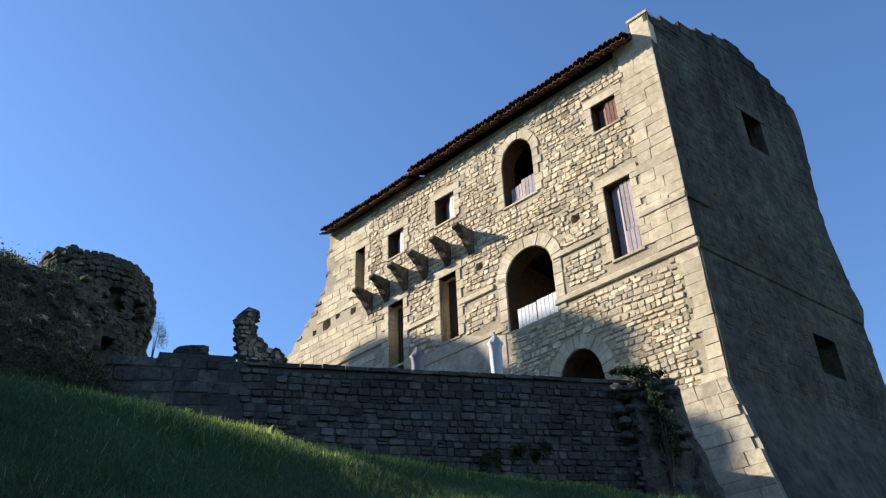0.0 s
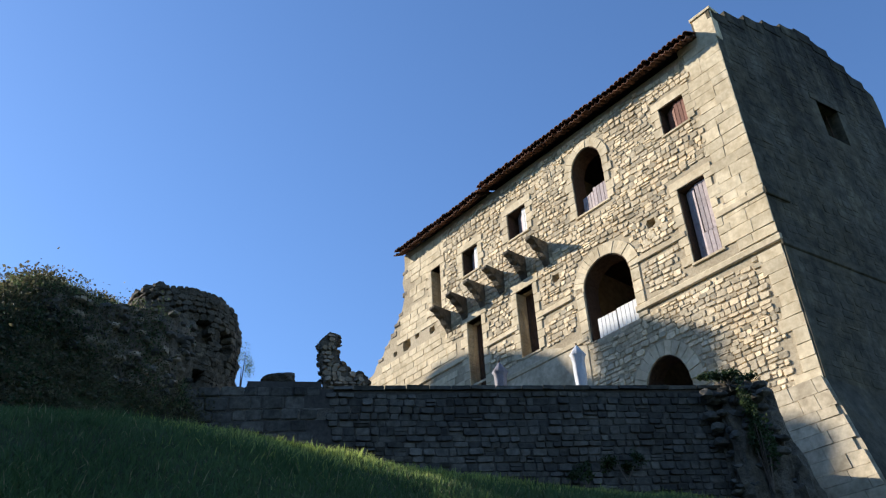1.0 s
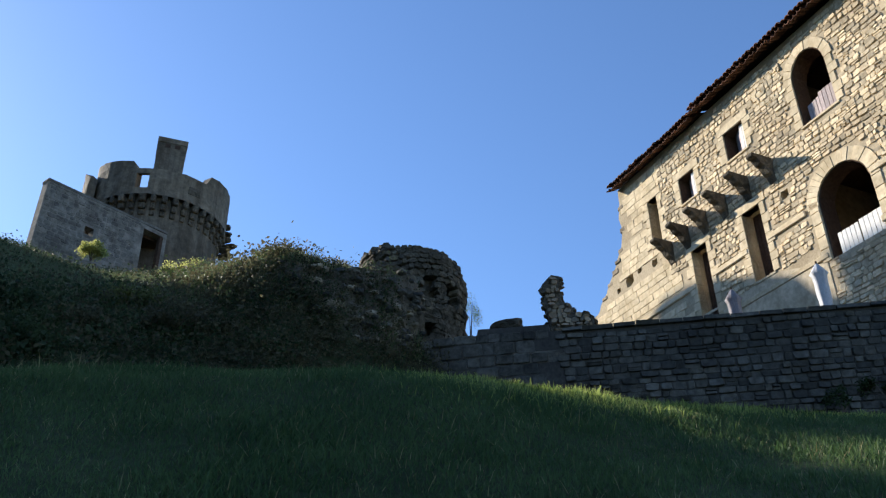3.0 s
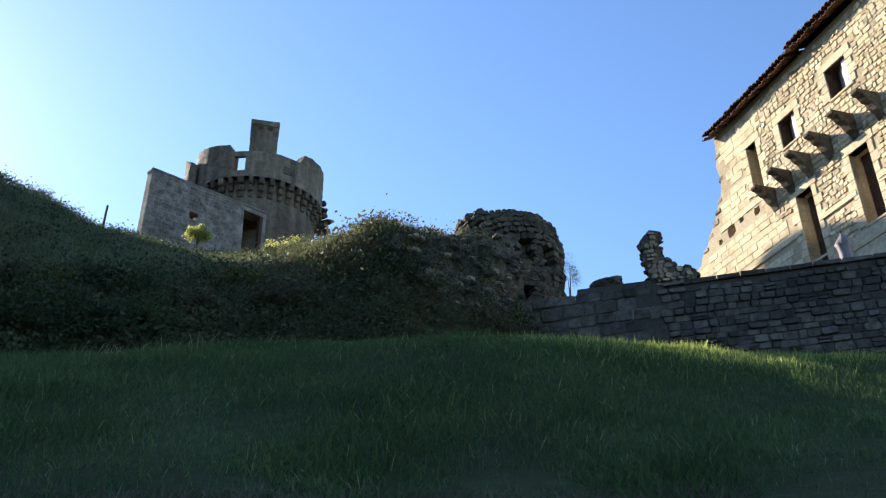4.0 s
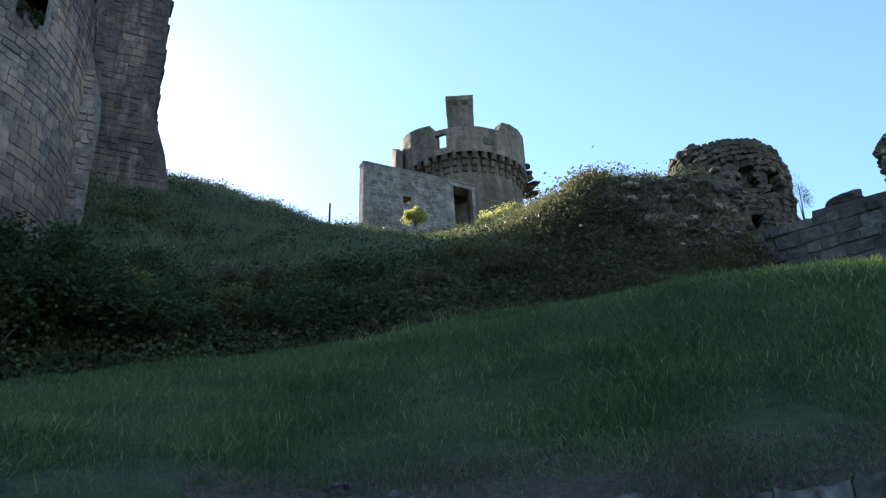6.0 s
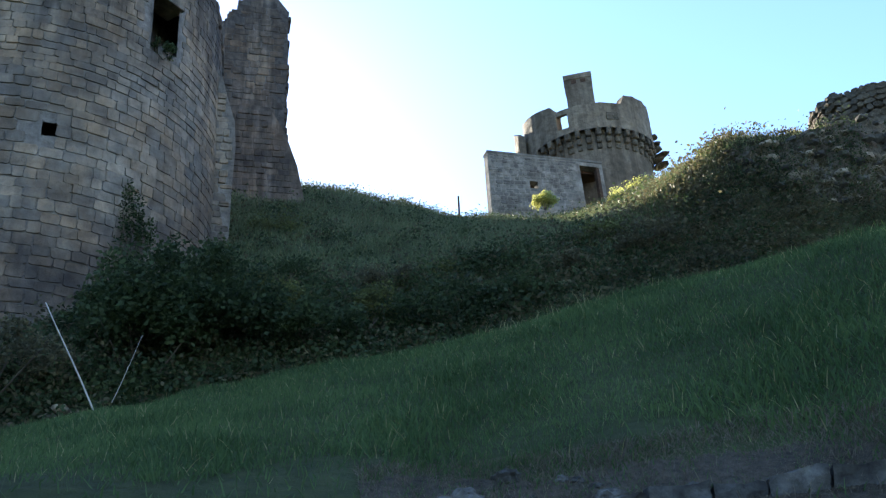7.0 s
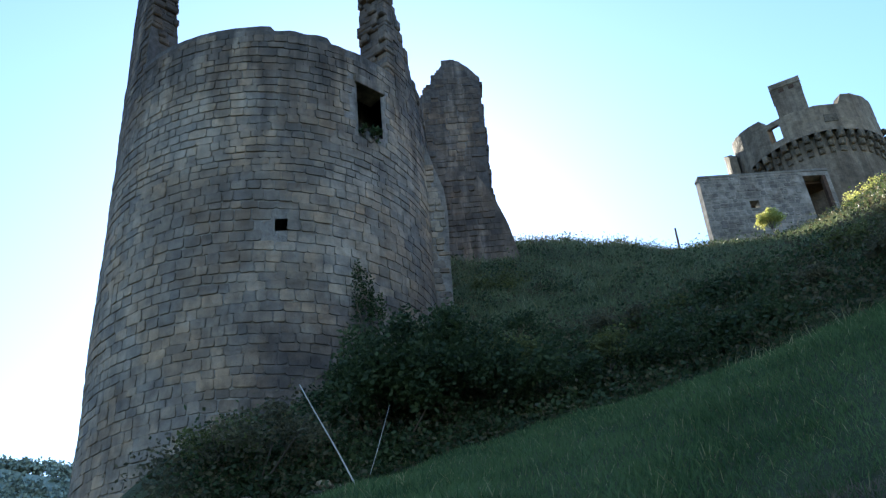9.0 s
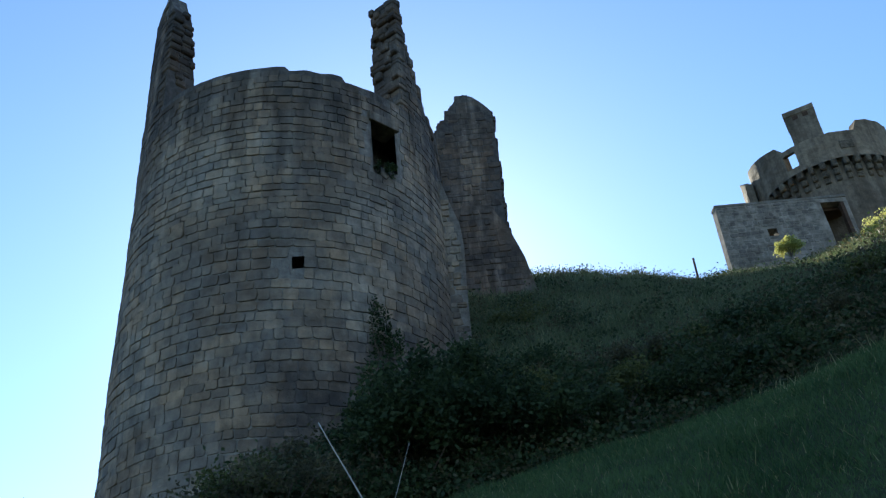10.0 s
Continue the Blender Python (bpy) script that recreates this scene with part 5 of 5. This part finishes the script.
shrub("bramble_bush", "dark leafy bush on the bank", P(-57, 20.3, 15), (1.3, 1.1, 0.8), 4500, 0.085, LEAF, 105, 22)
shrub("bramble_bush", "yellowish bush high on the bank", P(-60.5, 22.6, 16.5), (0.9, 0.8, 0.5), 2400, 0.075, BROWNLEAF, 117, 16)
for i, (az, el, r, a, material) in enumerate(((-70.2, 21.5, 15.6, 0.8, OLIVE), (-67.8, 23.0, 17.0, 0.7, LEAF), (-62.6, 20.6, 15.0, 0.75, OLIVE), (-58.6, 22.4, 16.6, 0.7, OLIVE), (-55.0, 23.4, 17.2, 0.6, LEAF),
                                               (-52.2, 21.6, 15.2, 0.65, LEAF), (-48.6, 23.0, 16.0, 0.6, BROWNLEAF), (-45.2, 24.6, 17.2, 0.6, OLIVE), (-42.0, 24.0, 16.0, 0.6, BROWNLEAF), (-68.5, 26.0, 23.0, 0.9, OLIVE), (-64.0, 25.2, 23.0, 0.8, LEAF), (-88.5, 16.8, 14.6, 0.7, OLIVE))):
    shrub("bush", "ragged low bush among the brambles of the bank", P(az, el, r), (a * 1.3, a, a * 0.75), int(3600 * a), 0.07, material, 130 + i, 26)
shrub("ivy", "ivy climbing the round tower", P(-78.9, 25.3, 17.85), (0.4, 0.4, 1.3), 2600, 0.075, LEAF, 106, 14, "ivy")
shrub("window_weed", "weeds growing in the tower's window", P(-77.75, 37.2, 18.1), (0.3, 0.3, 0.3), 700, 0.06, LEAF, 118, 10, "weeds", 3)
shrub("shrub", "sunlit yellow green bush before the annex", P(-48.1, 27.5, 38), (0.62, 0.62, 0.55), 3600, 0.085, BACKLIT, 107, 60)
shrub("shrub", "sunlit yellow green bush on the bank's rim", P(-41.6, 27.0, 32), (1.4, 1.0, 0.5), 5200, 0.07, BACKLIT, 108, 50)
shrub("shrub", "olive shrub on the bank's rim", P(-38.4, 27.5, 24), (0.8, 0.8, 0.4), 3000, 0.045, BROWNLEAF, 109, 40)
shrub("shrub", "ragged dark shrub on the bank's rim", P(-35.2, 28.7, 19), (0.7, 0.6, 0.35), 2600, 0.045, LEAF, 121, 36)
shrub("shrub", "small thin bush on the bank's rim", P(-32.2, 29.0, 20.3), (0.35, 0.35, 0.3), 300, 0.045, LEAF, 111, 8)
shrub("birch_sapling", "slender young birch with small hanging leaves", P(-20.9, 25.2, 24.5), (0.38, 0.38, 0.95), 2000, 0.035, BACKLIT, 112, 30, "tree", 2)
shrub("ivy", "dark ivy hanging down the broken buttress", P(14.5, 18.6, 20.5), (0.3, 0.3, 1.4), 1500, 0.09, LEAF, 114, 14, "ivy")
shrub("creeper", "dark creeper on the terrace wall", P(5.6, 18.2, 20.0), (0.5, 0.12, 0.45), 900, 0.06, LEAF, 115, 10, "creeper", 2)
shrub("creeper", "dark creeper on the terrace wall", P(2.8, 17.8, 19.6), (0.35, 0.12, 0.4), 600, 0.06, LEAF, 116, 8, "creeper", 2)
shrub("caper_bush", "leafy weeds growing on the broken wall", P(13.4, 22.6, 20.8), (0.75, 0.4, 0.25), 900, 0.09, LEAF, 113, 10)

# ---- pole, twig and post ----
def rod(name, label, a, b, r0, r1, material, category):
    axis = (b - a).normalized()
    x = axis.orthogonal().normalized()
    y = axis.cross(x)
    bm = bmesh.new()
    m, rows = 8, []
    for k in range(7):
        t = k / 6
        p = a.lerp(b, t) + x * 0.02 * math.sin(t * 5) * (b - a).length * 0.3
        rr = r0 + (r1 - r0) * t
        rows.append([bm.verts.new(p + (x * math.cos(6.283 * i / m) + y * math.sin(6.283 * i / m)) * rr) for i in range(m)])
    for p, q in zip(rows, rows[1:]):
        for i in range(m):
            bm.faces.new([p[i], p[(i + 1) % m], q[(i + 1) % m], q[i]])
    bm.faces.new(rows[0][::-1]), bm.faces.new(rows[-1])
    return tagged(part(name, bm, material, None, smooth=True), label, category)


rod("leaning_pole", "long bleached pole leaning out of the brambles", P(-80.2, 13.9, 12.2), P(-84.0, 20.77, 12.3), 0.014, 0.009, POLE, "pole")
rod("dead_twig", "thin bleached dead twig standing in the grass", P(-79.45, 15.0, 12.4), P(-77.93, 19.25, 12.4), 0.006, 0.003, POLE, "twig")
for k in (0.45, 0.6, 0.75):
    base = P(-79.45, 15.0, 12.4).lerp(P(-77.93, 19.25, 12.4), k)
    spur = rod("spur", "", base, base + Vector((0.05 * (1 if k == 0.6 else -1), 0.03, 0.09)), 0.004, 0.002, POLE, "")
    spur.parent = bpy.data.objects["dead_twig"]
rod("fence_post", "thin wooden post on the hill's crest", P(-54.6, 26.6, 37.5), P(-54.5, 28.5, 37.5), 0.06, 0.05, WOOD, "post")

# ---- bare strip beside the path ----
v, f, m = [], [], 90
for i in range(m):
    az = -66 + 56 * i / (m - 1)
    edge = 5.7 + 0.25 * noise.noise(Vector((az * 0.12, 0, 5))) - 0.2 * max(0, az + 48) / 28
    for k in range(7):
        r = 4.2 + (edge - 4.2) * k / 6
        v.append(ground_at(az, r) + Vector((0, 0, 0.02 + 0.03 * noise.noise(Vector((az, r * 3, 0))) if k < 6 else -0.03)))
f = [(i * 7 + k, (i + 1) * 7 + k, (i + 1) * 7 + k + 1, i * 7 + k + 1) for i in range(m - 1) for k in range(6)]
tagged(solid("path_edge", v, f, DRYEARTH), "bare dry earth with straw along the path's edge", "earth", kind="structure")
blades("straw", "flattened dry straw on the path's edge", STRAW, 30000, lambda: (rng.uniform(-66, -12), rng.uniform(4.7, 5.9), rng.uniform(0.5, 1.1)), 0.12, 0.004, 1.5)
blades("path_grass", "short green tufts on the path's edge", GRASS, 5000, lambda: (rng.uniform(-66, -12), rng.uniform(4.9, 5.9), rng.uniform(0.5, 1.0)), 0.12, 0.005, 0.8)

# ---- kerb of old blocks along the path's edge ----
rng2 = random.Random(31)
az = -51.0
while az < -18:
    ln = rng2.uniform(0.26, 0.5)
    step = math.degrees(ln / 4.95)
    c = ground_at(az + step / 2, 4.95, False)
    kf = frame_of(Vector((c.x, c.y, c.z - E)), az + step / 2 + 90, az + step / 2 + 180)
    bm = bmesh.new()
    box(bm, kf, -ln / 2 + 0.012, ln / 2 - 0.012, -0.2, 0.06 + rng2.uniform(-0.03, 0.03), -0.16, 0.14)
    bmesh.ops.subdivide_edges(bm, edges=list(bm.edges), cuts=4, use_grid_fill=True)
    for q in bm.verts:
        q.co += 0.035 * noise.noise_vector(q.co * 6.0) + 0.02 * noise.noise_vector(q.co * 17.0)
    tagged(part("kerb_stone", bm, LICHEN, None), "rough grey kerb block spotted with pale lichen", "stone", "kerb stones along the path")
    az += step
for i in range(9):
    az = rng2.uniform(-64, -50)
    c = ground_at(az, rng2.uniform(5.0, 5.5))
    a = rng2.uniform(0.04, 0.11)
    tagged(lump("loose_stone", c + Vector((0, 0, a * 0.2)), (a, a * 0.8, a * 0.6), LICHEN, 60 + i, rough=0.4, detail=3, freq=1.8), "loose grey stone lying in dry straw", "stone", "loose stones by the path")
